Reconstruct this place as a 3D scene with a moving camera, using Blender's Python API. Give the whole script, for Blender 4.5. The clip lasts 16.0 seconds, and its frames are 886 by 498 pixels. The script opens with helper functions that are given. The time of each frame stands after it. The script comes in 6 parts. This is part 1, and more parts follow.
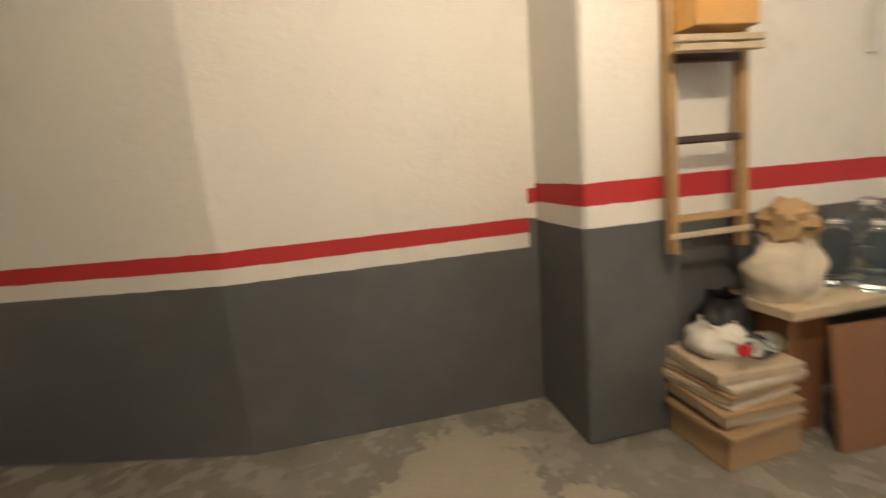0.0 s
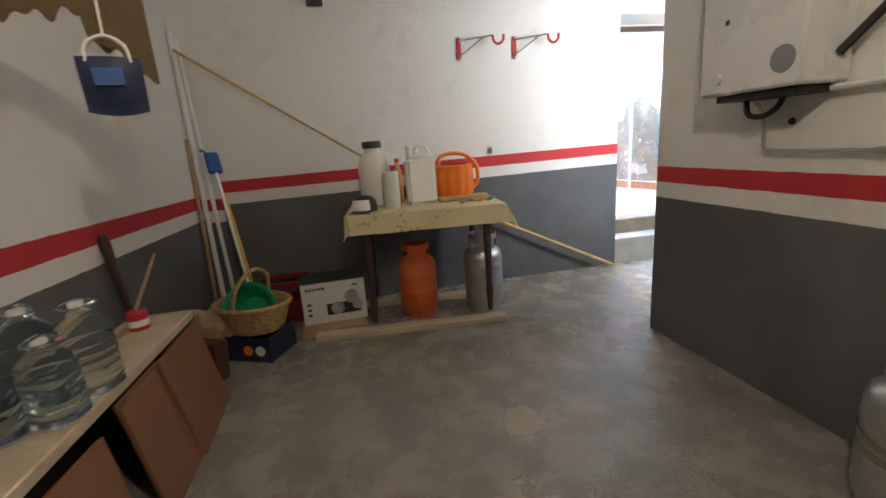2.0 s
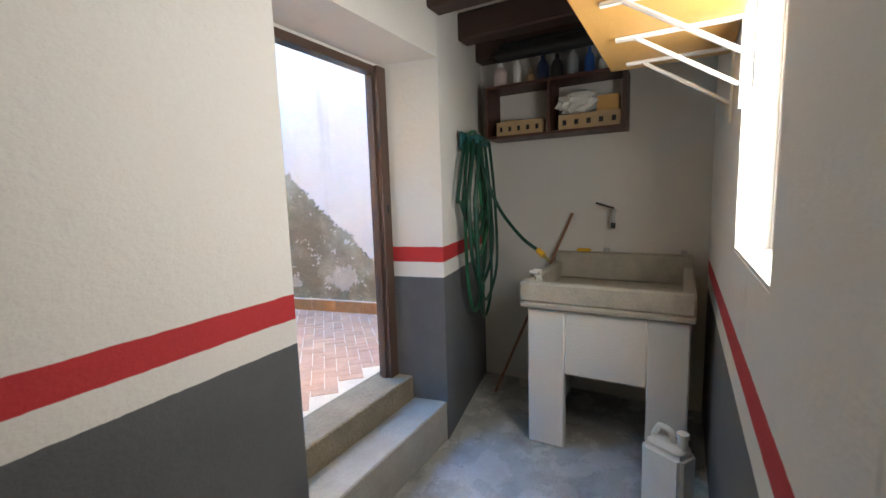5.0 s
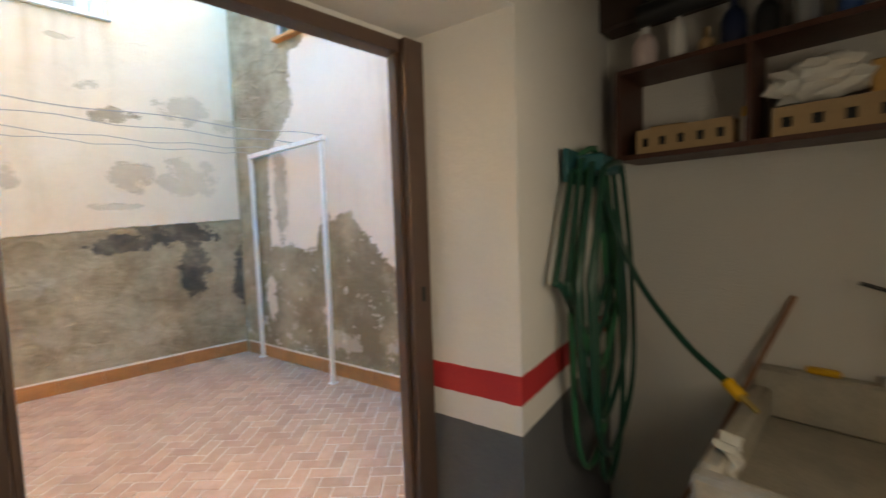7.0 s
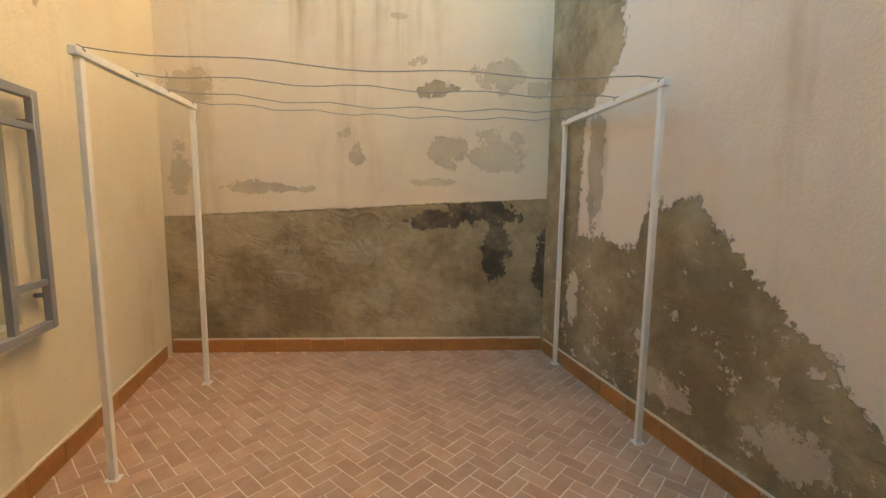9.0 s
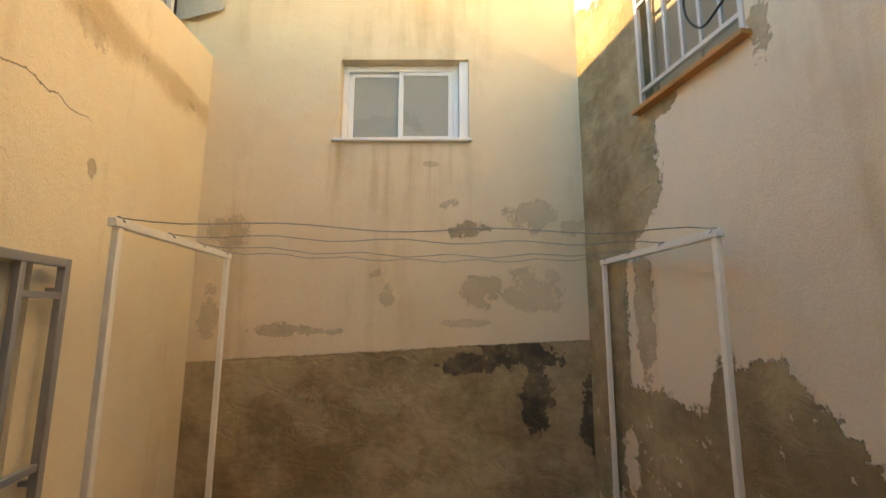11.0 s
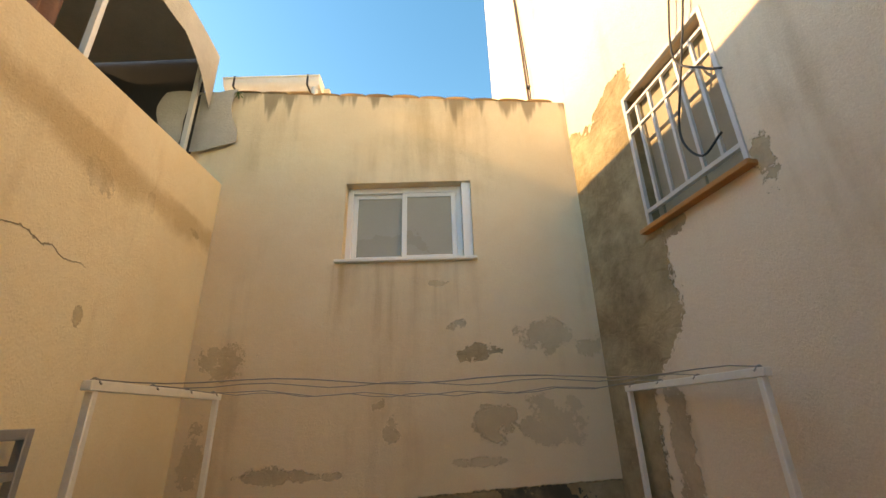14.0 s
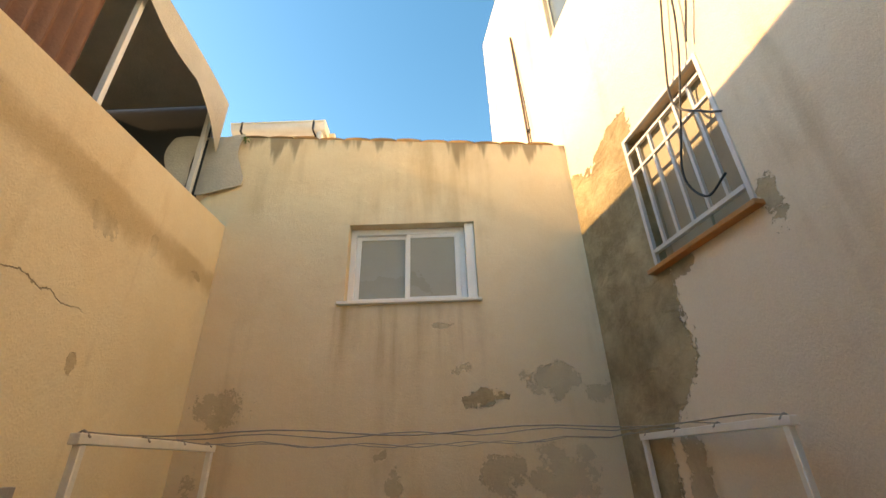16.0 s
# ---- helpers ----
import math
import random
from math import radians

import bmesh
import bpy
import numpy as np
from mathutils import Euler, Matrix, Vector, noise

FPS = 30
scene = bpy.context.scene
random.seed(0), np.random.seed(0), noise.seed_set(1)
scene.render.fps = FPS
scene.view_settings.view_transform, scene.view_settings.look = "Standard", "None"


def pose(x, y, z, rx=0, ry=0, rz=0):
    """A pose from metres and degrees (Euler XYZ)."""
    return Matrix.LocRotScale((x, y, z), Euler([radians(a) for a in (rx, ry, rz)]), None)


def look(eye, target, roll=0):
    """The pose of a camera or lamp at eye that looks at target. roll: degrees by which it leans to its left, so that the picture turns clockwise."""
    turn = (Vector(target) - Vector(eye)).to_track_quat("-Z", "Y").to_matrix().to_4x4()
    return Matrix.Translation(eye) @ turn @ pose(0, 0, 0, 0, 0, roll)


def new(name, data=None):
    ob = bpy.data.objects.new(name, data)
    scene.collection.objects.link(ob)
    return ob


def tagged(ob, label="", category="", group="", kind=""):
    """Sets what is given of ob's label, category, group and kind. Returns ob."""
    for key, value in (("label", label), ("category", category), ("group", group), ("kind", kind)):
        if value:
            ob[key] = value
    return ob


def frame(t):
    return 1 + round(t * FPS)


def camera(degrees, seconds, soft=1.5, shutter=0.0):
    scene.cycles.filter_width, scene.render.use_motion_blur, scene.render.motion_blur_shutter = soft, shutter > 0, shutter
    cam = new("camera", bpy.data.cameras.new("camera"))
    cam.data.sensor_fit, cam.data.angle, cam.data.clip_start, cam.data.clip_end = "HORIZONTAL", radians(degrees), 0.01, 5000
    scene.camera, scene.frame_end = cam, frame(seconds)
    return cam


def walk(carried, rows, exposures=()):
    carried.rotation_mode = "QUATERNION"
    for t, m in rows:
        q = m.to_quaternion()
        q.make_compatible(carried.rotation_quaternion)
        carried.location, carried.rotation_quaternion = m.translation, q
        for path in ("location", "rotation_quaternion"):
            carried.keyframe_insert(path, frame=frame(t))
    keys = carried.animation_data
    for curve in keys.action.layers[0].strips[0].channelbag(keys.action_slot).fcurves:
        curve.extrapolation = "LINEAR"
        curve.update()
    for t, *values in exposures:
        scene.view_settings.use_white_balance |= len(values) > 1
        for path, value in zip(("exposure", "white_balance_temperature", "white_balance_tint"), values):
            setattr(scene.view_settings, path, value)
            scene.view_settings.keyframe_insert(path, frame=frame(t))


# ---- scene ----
cam = camera(92.3, 16.0, shutter=0.25)
PATH = [
    (0, (0.979, 0.79, 1.162), (-0.953, 1.169, 0.809), -5.1),
    (0.2, (0.906, 0.713, 1.165), (-0.755, 1.748, 0.755), -4.1),
    (0.4, (0.894, 0.741, 1.136), (-0.402, 2.207, 0.721), -4.4),
    (0.6, (0.853, 0.737, 1.163), (0.021, 2.494, 0.691), -5.2),
    (0.8, (0.878, 0.706, 1.209), (0.418, 2.584, 0.697), -5.4),
    (1, (0.856, 0.747, 1.232), (0.69, 2.666, 0.691), -4.5),
    (1.5, (0.777, 1.008, 1.273), (0.927, 2.929, 0.735), -4.0),
    (2, (0.687, 1.37, 1.294), (1.064, 3.278, 0.824), -4.2),
    (2.5, (0.695, 1.819, 1.335), (1.305, 3.676, 0.909), -4.4),
    (3, (0.819, 2.347, 1.376), (1.598, 4.147, 0.987), -3.2),
    (3.5, (1.068, 2.862, 1.395), (2.16, 4.502, 1.049), -1.7),
    (4, (1.466, 3.282, 1.451), (2.875, 4.664, 1.13), -1.3),
    (4.5, (1.815, 3.677, 1.481), (3.453, 4.786, 1.185), -0.9),
    (4.7, (1.937, 3.773, 1.503), (3.665, 4.75, 1.258), -1.8),
    (6.8, (3.22, 4.302, 1.716), (4.828, 5.481, 1.567), -2.9),
    (7, (3.3, 4.384, 1.723), (4.695, 5.811, 1.586), -1.9),
    (7.2, (3.377, 4.45, 1.707), (4.531, 6.079, 1.577), -1.0),
    (7.5, (3.452, 4.578, 1.697), (4.324, 6.372, 1.558), -0.8),
    (8, (3.571, 4.852, 1.732), (4.107, 6.769, 1.542), -0.2),
    (8.5, (3.709, 5.068, 1.735), (3.994, 7.035, 1.508), 0.1),
    (8.7, (3.763, 5.163, 1.751), (3.94, 7.141, 1.514), 0.9),
    (10.8, (3.701, 5.448, 2.001), (3.705, 7.439, 2.193), 0.3),
    (11, (3.717, 5.465, 2.018), (3.706, 7.443, 2.313), 0.2),
    (11.5, (3.686, 5.512, 2.053), (3.674, 7.464, 2.489), 0.8),
    (12, (3.69, 5.547, 2.123), (3.668, 7.472, 2.666), 1.7),
    (12.5, (3.673, 5.561, 2.186), (3.655, 7.467, 2.792), 1.7),
    (13, (3.678, 5.568, 2.205), (3.666, 7.46, 2.854), 1.0),
    (13.5, (3.679, 5.567, 2.24), (3.672, 7.444, 2.931), -0.2),
    (14, (3.665, 5.564, 2.262), (3.659, 7.428, 2.987), -1.5),
    (14.5, (3.656, 5.567, 2.266), (3.651, 7.426, 3.005), -1.8),
    (15, (3.651, 5.58, 2.273), (3.648, 7.419, 3.06), -1.8),
    (15.5, (3.642, 5.593, 2.279), (3.641, 7.402, 3.131), -1.9),
    (16, (3.639, 5.594, 2.285), (3.635, 7.381, 3.182), -1.8),
]
walk(cam, [(t, look(eye, target, roll)) for t, eye, target, roll in PATH],
     exposures=((0.0, 7.4, 7000, 11), (0.7, 7.35, 6700, 11), (1.5, 6.85, 6400, 12), (2.5, 6.25, 6200, 11), (3.5, 5.75, 6400, 11), (4.7, 5.25, 7000, 12), (6.8, 4.45, 9300, 13), (7.5, 4.1, 11800, 14), (8.5, 3.65, 18500, 16), (10.8, 2.95, 26000, 21), (12.5, 2.45, 26000, 23), (16.0, 2.25, 25000, 24)))

# ---- world, sun, lamps ----
world = bpy.data.worlds.new("world")
scene.world = world
world.use_nodes = True
wn = world.node_tree
sky = wn.nodes.new("ShaderNodeTexSky")
sky.sky_type = 'NISHITA'
sky.sun_disc = False
SUN_DIR = Vector((0.90, 0.03, -0.437)).normalized()
sky.sun_elevation = math.asin(-SUN_DIR.z)
sky.sun_rotation = math.atan2(-SUN_DIR.x, -SUN_DIR.y)
sky.altitude = 200
sky.dust_density, sky.ozone_density = 0.3, 3.5
wn.nodes["Background"].inputs[1].default_value = 0.15
deep = wn.nodes.new("ShaderNodeHueSaturation")
deep.inputs["Saturation"].default_value = 1.34
wn.links.new(sky.outputs[0], deep.inputs["Color"])
wn.links.new(deep.outputs[0], wn.nodes["Background"].inputs[0])
sun = new("sun", bpy.data.lights.new("sun", 'SUN'))
sun.data.energy, sun.data.angle, sun.data.color = 1.6, radians(0.5), (1.0, 0.94, 0.84)
sun.matrix_world = look((0, 0, 20), Vector((0, 0, 20)) + SUN_DIR)
bulb_light = new("bulb_light", bpy.data.lights.new("bulb_light", 'POINT'))
bulb_light.data.energy, bulb_light.data.color, bulb_light.data.shadow_soft_size = 0.019, (1.0, 0.88, 0.80), 0.16
bulb_light.location = (0.90, 1.40, 2.42)

# fill lamp added to brighten the alcove, set in an assumed window opening
alcove_fill_light = new("alcove_fill_light", bpy.data.lights.new("alcove_fill_light", 'AREA'))
alcove_fill_light.data.shape, alcove_fill_light.data.size, alcove_fill_light.data.size_y = 'RECTANGLE', 0.60, 0.92
alcove_fill_light.data.energy, alcove_fill_light.data.color = 0.65, (0.93, 0.97, 1.0)
alcove_fill_light.matrix_world = look((3.55, 3.60, 1.84), (3.55, 4.6, 1.84))

# ---- materials ----
class Ex:
    """A small wrapper to write shader arithmetic."""
    def __init__(self, nt, s):
        self.nt, self.s = nt, s

    def op(self, kind, *args, clamp=False):
        n = self.nt.nodes.new("ShaderNodeMath")
        n.operation, n.use_clamp = kind, clamp
        for i, a in enumerate((self,) + args):
            if isinstance(a, Ex):
                self.nt.links.new(a.s, n.inputs[i])
            else:
                n.inputs[i].default_value = a
        return Ex(self.nt, n.outputs[0])

    def __add__(self, o): return self.op('ADD', o)
    def __sub__(self, o): return self.op('SUBTRACT', o)
    def __mul__(self, o): return self.op('MULTIPLY', o)
    def max(self, o): return self.op('MAXIMUM', o)
    def min(self, o): return self.op('MINIMUM', o)
    def abs(self): return self.op('ABSOLUTE')
    def gt(self, o): return self.op('GREATER_THAN', o)

    def step(self, a, b):
        """0 below a, 1 above b, smooth between."""
        n = self.nt.nodes.new("ShaderNodeMapRange")
        n.interpolation_type = 'SMOOTHSTEP'
        self.nt.links.new(self.s, n.inputs[0])
        n.inputs[1].default_value, n.inputs[2].default_value = a, b
        return Ex(self.nt, n.outputs[0])


class Mat:
    def __init__(self, name, rough=0.7, metal=0.0):
        self.m = bpy.data.materials.new(name)
        self.m.use_nodes = True
        self.nt = self.m.node_tree
        self.b = self.nt.nodes["Principled BSDF"]
        self.b.inputs["Roughness"].default_value = rough
        self.b.inputs["Metallic"].default_value = metal
        g = self.nt.nodes.new("ShaderNodeNewGeometry")
        self.pos = g.outputs["Position"]
        self.island = Ex(self.nt, g.outputs["Random Per Island"])
        s = self.nt.nodes.new("ShaderNodeSeparateXYZ")
        self.nt.links.new(self.pos, s.inputs[0])
        self.x, self.y, self.z = (Ex(self.nt, o) for o in s.outputs)

    def noise(self, scale, detail=4, rough=0.55, stretch=None, distortion=0.0):
        """Noise about 0, from -0.5 to 0.5."""
        n = self.nt.nodes.new("ShaderNodeTexNoise")
        n.inputs["Scale"].default_value, n.inputs["Detail"].default_value = scale, detail
        n.inputs["Roughness"].default_value, n.inputs["Distortion"].default_value = rough, distortion
        src = self.pos
        if stretch:
            k = self.nt.nodes.new("ShaderNodeMapping")
            k.inputs["Scale"].default_value = stretch
            self.nt.links.new(src, k.inputs[0])
            src = k.outputs[0]
        self.nt.links.new(src, n.inputs["Vector"])
        return Ex(self.nt, n.outputs[0]) - 0.5

    def objrandom(self):
        return Ex(self.nt, self.nt.nodes.new("ShaderNodeObjectInfo").outputs["Random"])

    def rgb(self, c):
        n = self.nt.nodes.new("ShaderNodeRGB")
        n.outputs[0].default_value = (*c, 1)
        return n.outputs[0]

    def mix(self, f, a, b):
        n = self.nt.nodes.new("ShaderNodeMix")
        n.data_type = 'RGBA'
        n.clamp_factor = True
        self.nt.links.new(f.s, n.inputs[0])
        for i, c in ((6, a), (7, b)):
            if isinstance(c, tuple):
                n.inputs[i].default_value = (*c, 1)
            else:
                self.nt.links.new(c, n.inputs[i])
        return n.outputs[2]

    def scale(self, c, f):
        """Colour c times the value f."""
        n = self.nt.nodes.new("ShaderNodeVectorMath")
        n.operation = 'SCALE'
        self.nt.links.new(c, n.inputs[0])
        self.nt.links.new(f.s, n.inputs["Scale"])
        return n.outputs[0]

    def done(self, col, rough=None, bump=None, dist=0.004):
        if isinstance(col, tuple):
            col = self.rgb(col)
        self.nt.links.new(col, self.b.inputs["Base Color"])
        if rough is not None:
            self.nt.links.new(rough.s, self.b.inputs["Roughness"])
        if bump is not None:
            n = self.nt.nodes.new("ShaderNodeBump")
            n.inputs["Strength"].default_value, n.inputs["Distance"].default_value = 1.0, dist
            self.nt.links.new(bump.s, n.inputs["Height"])
            self.nt.links.new(n.outputs[0], self.b.inputs["Normal"])
        return self.m


def plain(name, col, rough=0.6, metal=0.0, var=0.25, scale=9, fine=90, bump=0.0015, stretch=None, random_tone=0.0):
    m = Mat(name, rough, metal)
    a, b = m.noise(scale, 4, 0.6, stretch), m.noise(fine, 3, 0.6, stretch)
    f = a * (2 * var) + b * var + 1.0
    if random_tone:
        f = f + (m.objrandom() - 0.5) * random_tone
    return m.done(m.scale(m.rgb(col), f), a * 0.25 + rough, b, bump)


def striped_wall(name, top, along="x", origin=0.0, slope=0.0, jumps=(), band=0.094):
    """Rough rendered wall painted grey below, with a white and a red band; jumps: (place, rise) along the wall."""
    m = Mat(name, 0.75)
    u = m.x if along == "x" else m.y
    t = (u - origin) * slope + top
    for place, rise in jumps:
        t = t + u.gt(place) * rise
    edge = m.noise(14, 3) * 0.010
    h = m.z - t + edge
    big, mid, fine = m.noise(1.3, 4), m.noise(7, 5), m.noise(120, 3, 0.7)
    white = m.scale(m.mix((big * 2.0 + mid * 1.4).step(0.1, 0.9), (0.76, 0.74, 0.70), (0.62, 0.59, 0.54)), fine * 0.12 + 1.0)
    scuff = (m.noise(3.1, 6, 0.7) + m.noise(26, 3) * 0.3).step(0.22, 0.34)
    white = m.mix(scuff * 0.45, white, (0.42, 0.39, 0.35))
    grey = m.scale(m.mix((big * 2 + mid).step(-0.4, 0.6), (0.098, 0.102, 0.108), (0.135, 0.138, 0.142)), fine * 0.3 + 1.0)
    damage = (m.noise(2.2, 7, 0.75) + m.noise(40, 2) * 0.2).step(0.27, 0.30)
    grey = m.mix(damage * 0.6, grey, (0.32, 0.31, 0.29))
    red = m.scale(m.rgb((0.50, 0.030, 0.036)), fine * 0.25 + mid * 0.25 + 1.0)
    c = m.mix(h.step(-2 * band - 0.002, -2 * band + 0.002), grey, white)
    c = m.mix(h.step(-band - 0.002, -band + 0.002), c, red)
    c = m.mix(h.step(-0.002, 0.002), c, white)
    return m.done(c, mid * 0.2 + 0.72, fine * 0.5 + m.noise(35, 3) * 0.8 + mid * 0.8, 0.003)


def concrete_floor():
    m = Mat("concrete_floor", 0.42)
    big, mid, fine = m.noise(0.9, 5, 0.6), m.noise(4.5, 6, 0.65), m.noise(70, 4, 0.7)
    c = m.mix((big * 1.6 + mid).step(-0.45, 0.5), (0.210, 0.196, 0.172), (0.36, 0.335, 0.29))
    dark = (m.noise(1.9, 6, 0.62) + big * 0.7).step(-0.02, 0.36)
    c = m.mix(dark * 0.6, c, (0.085, 0.078, 0.068))
    # worn, paler screed where the top coat has gone
    ragged = m.noise(3.4, 7, 0.7) * 4.6 + m.noise(17, 4) * 0.9 - 0.25
    worn = m.z * 0.0
    for cx, cy, rx, ry in ((0.52, 2.15, 0.17, 0.22), (1.12, 2.15, 0.26, 0.62), (1.30, 1.55, 0.30, 0.45), (0.25, 1.45, 0.65, 0.30), (1.35, 3.05, 0.12, 0.14), (2.32, 4.73, 0.08, 0.16), (-0.4, 1.1, 0.45, 0.4)):
        du, dv = (m.x - cx) * (1 / rx), (m.y - cy) * (1 / ry)
        worn = worn.max((du * du * -1.0 - dv * dv + 1.0 + ragged).step(0.0, 0.10))
    c = m.mix(worn * 0.6, c, (0.47, 0.42, 0.34))
    # pale splashes by the washing place, with light from the door painted in
    lime_or_light = (m.noise(3.2, 6, 0.66) * 2.0 + (m.x - 3.3).min(0.35)).step(-0.25, 0.55)
    c = m.mix(lime_or_light * 0.7, c, (0.56, 0.57, 0.56))
    spots = (m.noise(6, 5, 0.7) + mid * 0.5).step(0.32, 0.44)
    c = m.mix(spots * 0.25, c, (0.46, 0.43, 0.38))
    c = m.scale(c, fine * 0.5 + 1.0)
    return m.done(c, mid * 0.2 + worn * 0.25 + 0.27, fine + worn * -0.8 + mid * 0.6, 0.004)


def yard_render(name, kind):
    """Ochre limewash on render, flaked off to bare cement where damp."""
    m = Mat(name, 0.9)
    big, mid, fine = m.noise(0.8, 5), m.noise(4, 6, 0.65), m.noise(80, 4, 0.7)
    drip = m.noise(2.6, 4, 0.6, (1, 1, 0.12))
    lime_or_light = m.mix((big * 1.6 + mid).step(-0.4, 0.5), (0.79, 0.645, 0.465), (0.70, 0.55, 0.375))
    if kind == "right":
        lime_or_light = m.mix((big * 1.6 + mid).step(-0.4, 0.5), (0.81, 0.675, 0.53), (0.73, 0.585, 0.445))
    if kind == "left":
        lime_or_light = m.mix((big * 1.6 + mid).step(-0.4, 0.5), (0.80, 0.70, 0.53), (0.72, 0.60, 0.43))
    lime_or_light = m.mix((drip * 1.4 + mid * 0.3).step(0.08, 0.40) * 0.45, lime_or_light, (0.45, 0.31, 0.17))
    cement = m.mix((m.noise(2.6, 7, 0.7) * 2.2 + m.noise(0.9, 3)).step(-0.4, 0.45), (0.235, 0.172, 0.095), (0.46, 0.36, 0.225))
    edge = m.noise(2.6, 8, 0.74) * 0.75 + m.noise(26, 4, 0.7) * 0.45
    tatter = m.noise(6.5, 7, 0.72) * 5.0 + m.noise(38, 3, 0.7) * 1.2

    def blot(u, cu, cz, ru, rz, ragged=1.0):
        """A ragged patch about (cu, cz)."""
        du, dz = (u - cu) * (1 / ru), (m.z - cz) * (1 / rz)
        return (du * du * -1.0 - dz * dz + 0.75 + tatter * ragged).step(0.0, 0.10)

    crack = m.z * 0.0
    if kind == "back":
        bare = ((m.x - 1.65) * 0.058 + 1.615 - m.z + edge * 0.06 + tatter * 0.006).step(0.0, 0.012)
        flaked = m.z * 0.0
        for cx, cz, rx, rz, k in ((3.92, 2.72, 0.19, 0.075, 0.85), (4.47, 2.84, 0.24, 0.15, 0.42), (4.80, 2.74, 0.12, 0.10, 0.40), (1.90, 2.70, 0.24, 0.15, 0.48),
                                  (2.36, 1.87, 0.26, 0.065, 0.55), (2.72, 1.86, 0.16, 0.035, 0.5), (4.02, 2.20, 0.19, 0.15, 0.42), (4.45, 2.20, 0.28, 0.19, 0.32),
                                  (3.23, 2.16, 0.07, 0.11, 0.45), (3.12, 2.34, 0.06, 0.05, 0.5), (3.92, 1.93, 0.24, 0.04, 0.38), (3.76, 2.94, 0.09, 0.05, 0.4),
                                  (1.74, 1.95, 0.09, 0.30, 0.4), (3.60, 3.31, 0.10, 0.03, 0.45)):
            flaked = flaked.max(blot(m.x, cx, cz, rx, rz) * k)
        bare = bare.max(flaked)
        damp = m.z * 0.0
        for cx, cz, rx, rz in ((3.88, 1.60, 0.27, 0.10), (4.34, 1.67, 0.36, 0.13), (4.47, 1.36, 0.15, 0.34), (4.93, 1.22, 0.14, 0.45)):
            damp = damp.max(blot(m.x, cx, cz, rx, rz, 0.8))
        damp = damp * (m.noise(5.5, 5, 0.6) * 1.2 + 0.75).step(0.2, 0.9)
        for cx, cz, rx, rz in ((3.42, 0.90, 0.13, 0.14), (3.66, 0.68, 0.20, 0.06), (2.6, 1.2, 0.2, 0.2), (3.2, 1.32, 0.25, 0.12), (4.1, 0.75, 0.25, 0.10)):
            cement = m.mix(blot(m.x, cx, cz, rx, rz) * 0.4, cement, (0.50, 0.42, 0.29))
        cement = m.mix(damp * 0.85, cement, (0.030, 0.028, 0.024))
        # rust runs under the window's sill
        runs = (m.noise(5.5, 4, 0.6, (1, 1, 0.05)) * 2.0).step(0.0, 0.45) * (m.z - 2.6).step(0.0, 0.9) * (m.z * -1.0 + 3.51).step(0.0, 0.02)
        runs = runs * ((m.x - 3.33).abs() * -1.0 + 0.70).step(0.0, 0.1)
        for cx, lo in ((2.77, 2.75), (3.58, 3.15), (3.90, 3.2)):
            runs = runs.max(((m.x - cx + m.noise(4, 3) * 0.05).abs() * -1.0 + 0.06).step(0.0, 0.06) * (m.z - lo).step(0.0, 0.7) * (m.z * -1.0 + 3.51).step(0.0, 0.02) * 0.75)
        lime_or_light = m.mix(runs * 0.9, lime_or_light, (0.44, 0.26, 0.11))
        # brown runs above the window and dark water marks below the coping
        upper = (m.noise(4.5, 4, 0.6, (1, 1, 0.12)) * 2.0).step(0.0, 0.5) * (m.z - 4.30).step(0.0, 0.3)
        lime_or_light = m.mix(upper * 0.35, lime_or_light, (0.46, 0.31, 0.16))
        marks = (m.noise(5.5, 3, 0.5, (1, 1, 0.06)) * 1.5 + m.z + (m.x - 1.4) * 0.074 - 5.30).step(0.0, 0.16)
        lime_or_light = m.mix(marks * 0.72, lime_or_light, (0.20, 0.14, 0.085))
    elif kind == "right":
        s1 = m.y - 8.10 + edge * 0.30 + tatter * 0.022 - (m.z * -1.0).step(-2.80, -2.30) * 0.40
        upper = (m.z * -1.0 + 4.72 + m.noise(3.5, 4) * 0.9)
        s2 = ((m.y - 7.40) * 0.95 + 1.80).min(1.80) - (m.y - 7.76).step(0.0, 0.10) * 0.28 - m.z + edge * 0.35 + tatter * 0.040
        bare = s1.min(upper).max(s2).step(0.0, 0.02)
        bare = bare.max(blot(m.y, 7.34, 3.38, 0.07, 0.16) * 0.8).max(blot(m.y, 8.02, 3.33, 0.12, 0.07) * 0.9).max(blot(m.y, 8.33, 2.05, 0.10, 0.5) * 0.6)
        flakes = (m.noise(7.5, 6, 0.7) + m.noise(30, 3) * 0.15 + (m.z * -0.05)).step(0.06, 0.09)
        bare = bare * (flakes * (m.z * -1.0 + 2.3).step(0.0, 0.4) * -0.8 + 1.0)
        bare = bare * (blot(m.y, 8.55, 1.0, 0.10, 0.25) * -0.9 + 1.0) * (blot(m.y, 7.55, 0.72, 0.22, 0.10) * -0.5 + 1.0) * (blot(m.y, 6.85, 0.75, 0.2, 0.15) * -0.5 + 1.0)
        salt = (m.noise(3.4, 6, 0.7) + (m.z * -0.10)).step(0.03, 0.22)
        cement = m.mix(salt * 0.55, cement, (0.47, 0.43, 0.36))
        stain = (m.noise(2.2, 4, 0.6, (1, 1, 0.10)) * 2.0).step(0.15, 0.6) * (m.y * -1.0 + 8.0).step(0.0, 0.3)
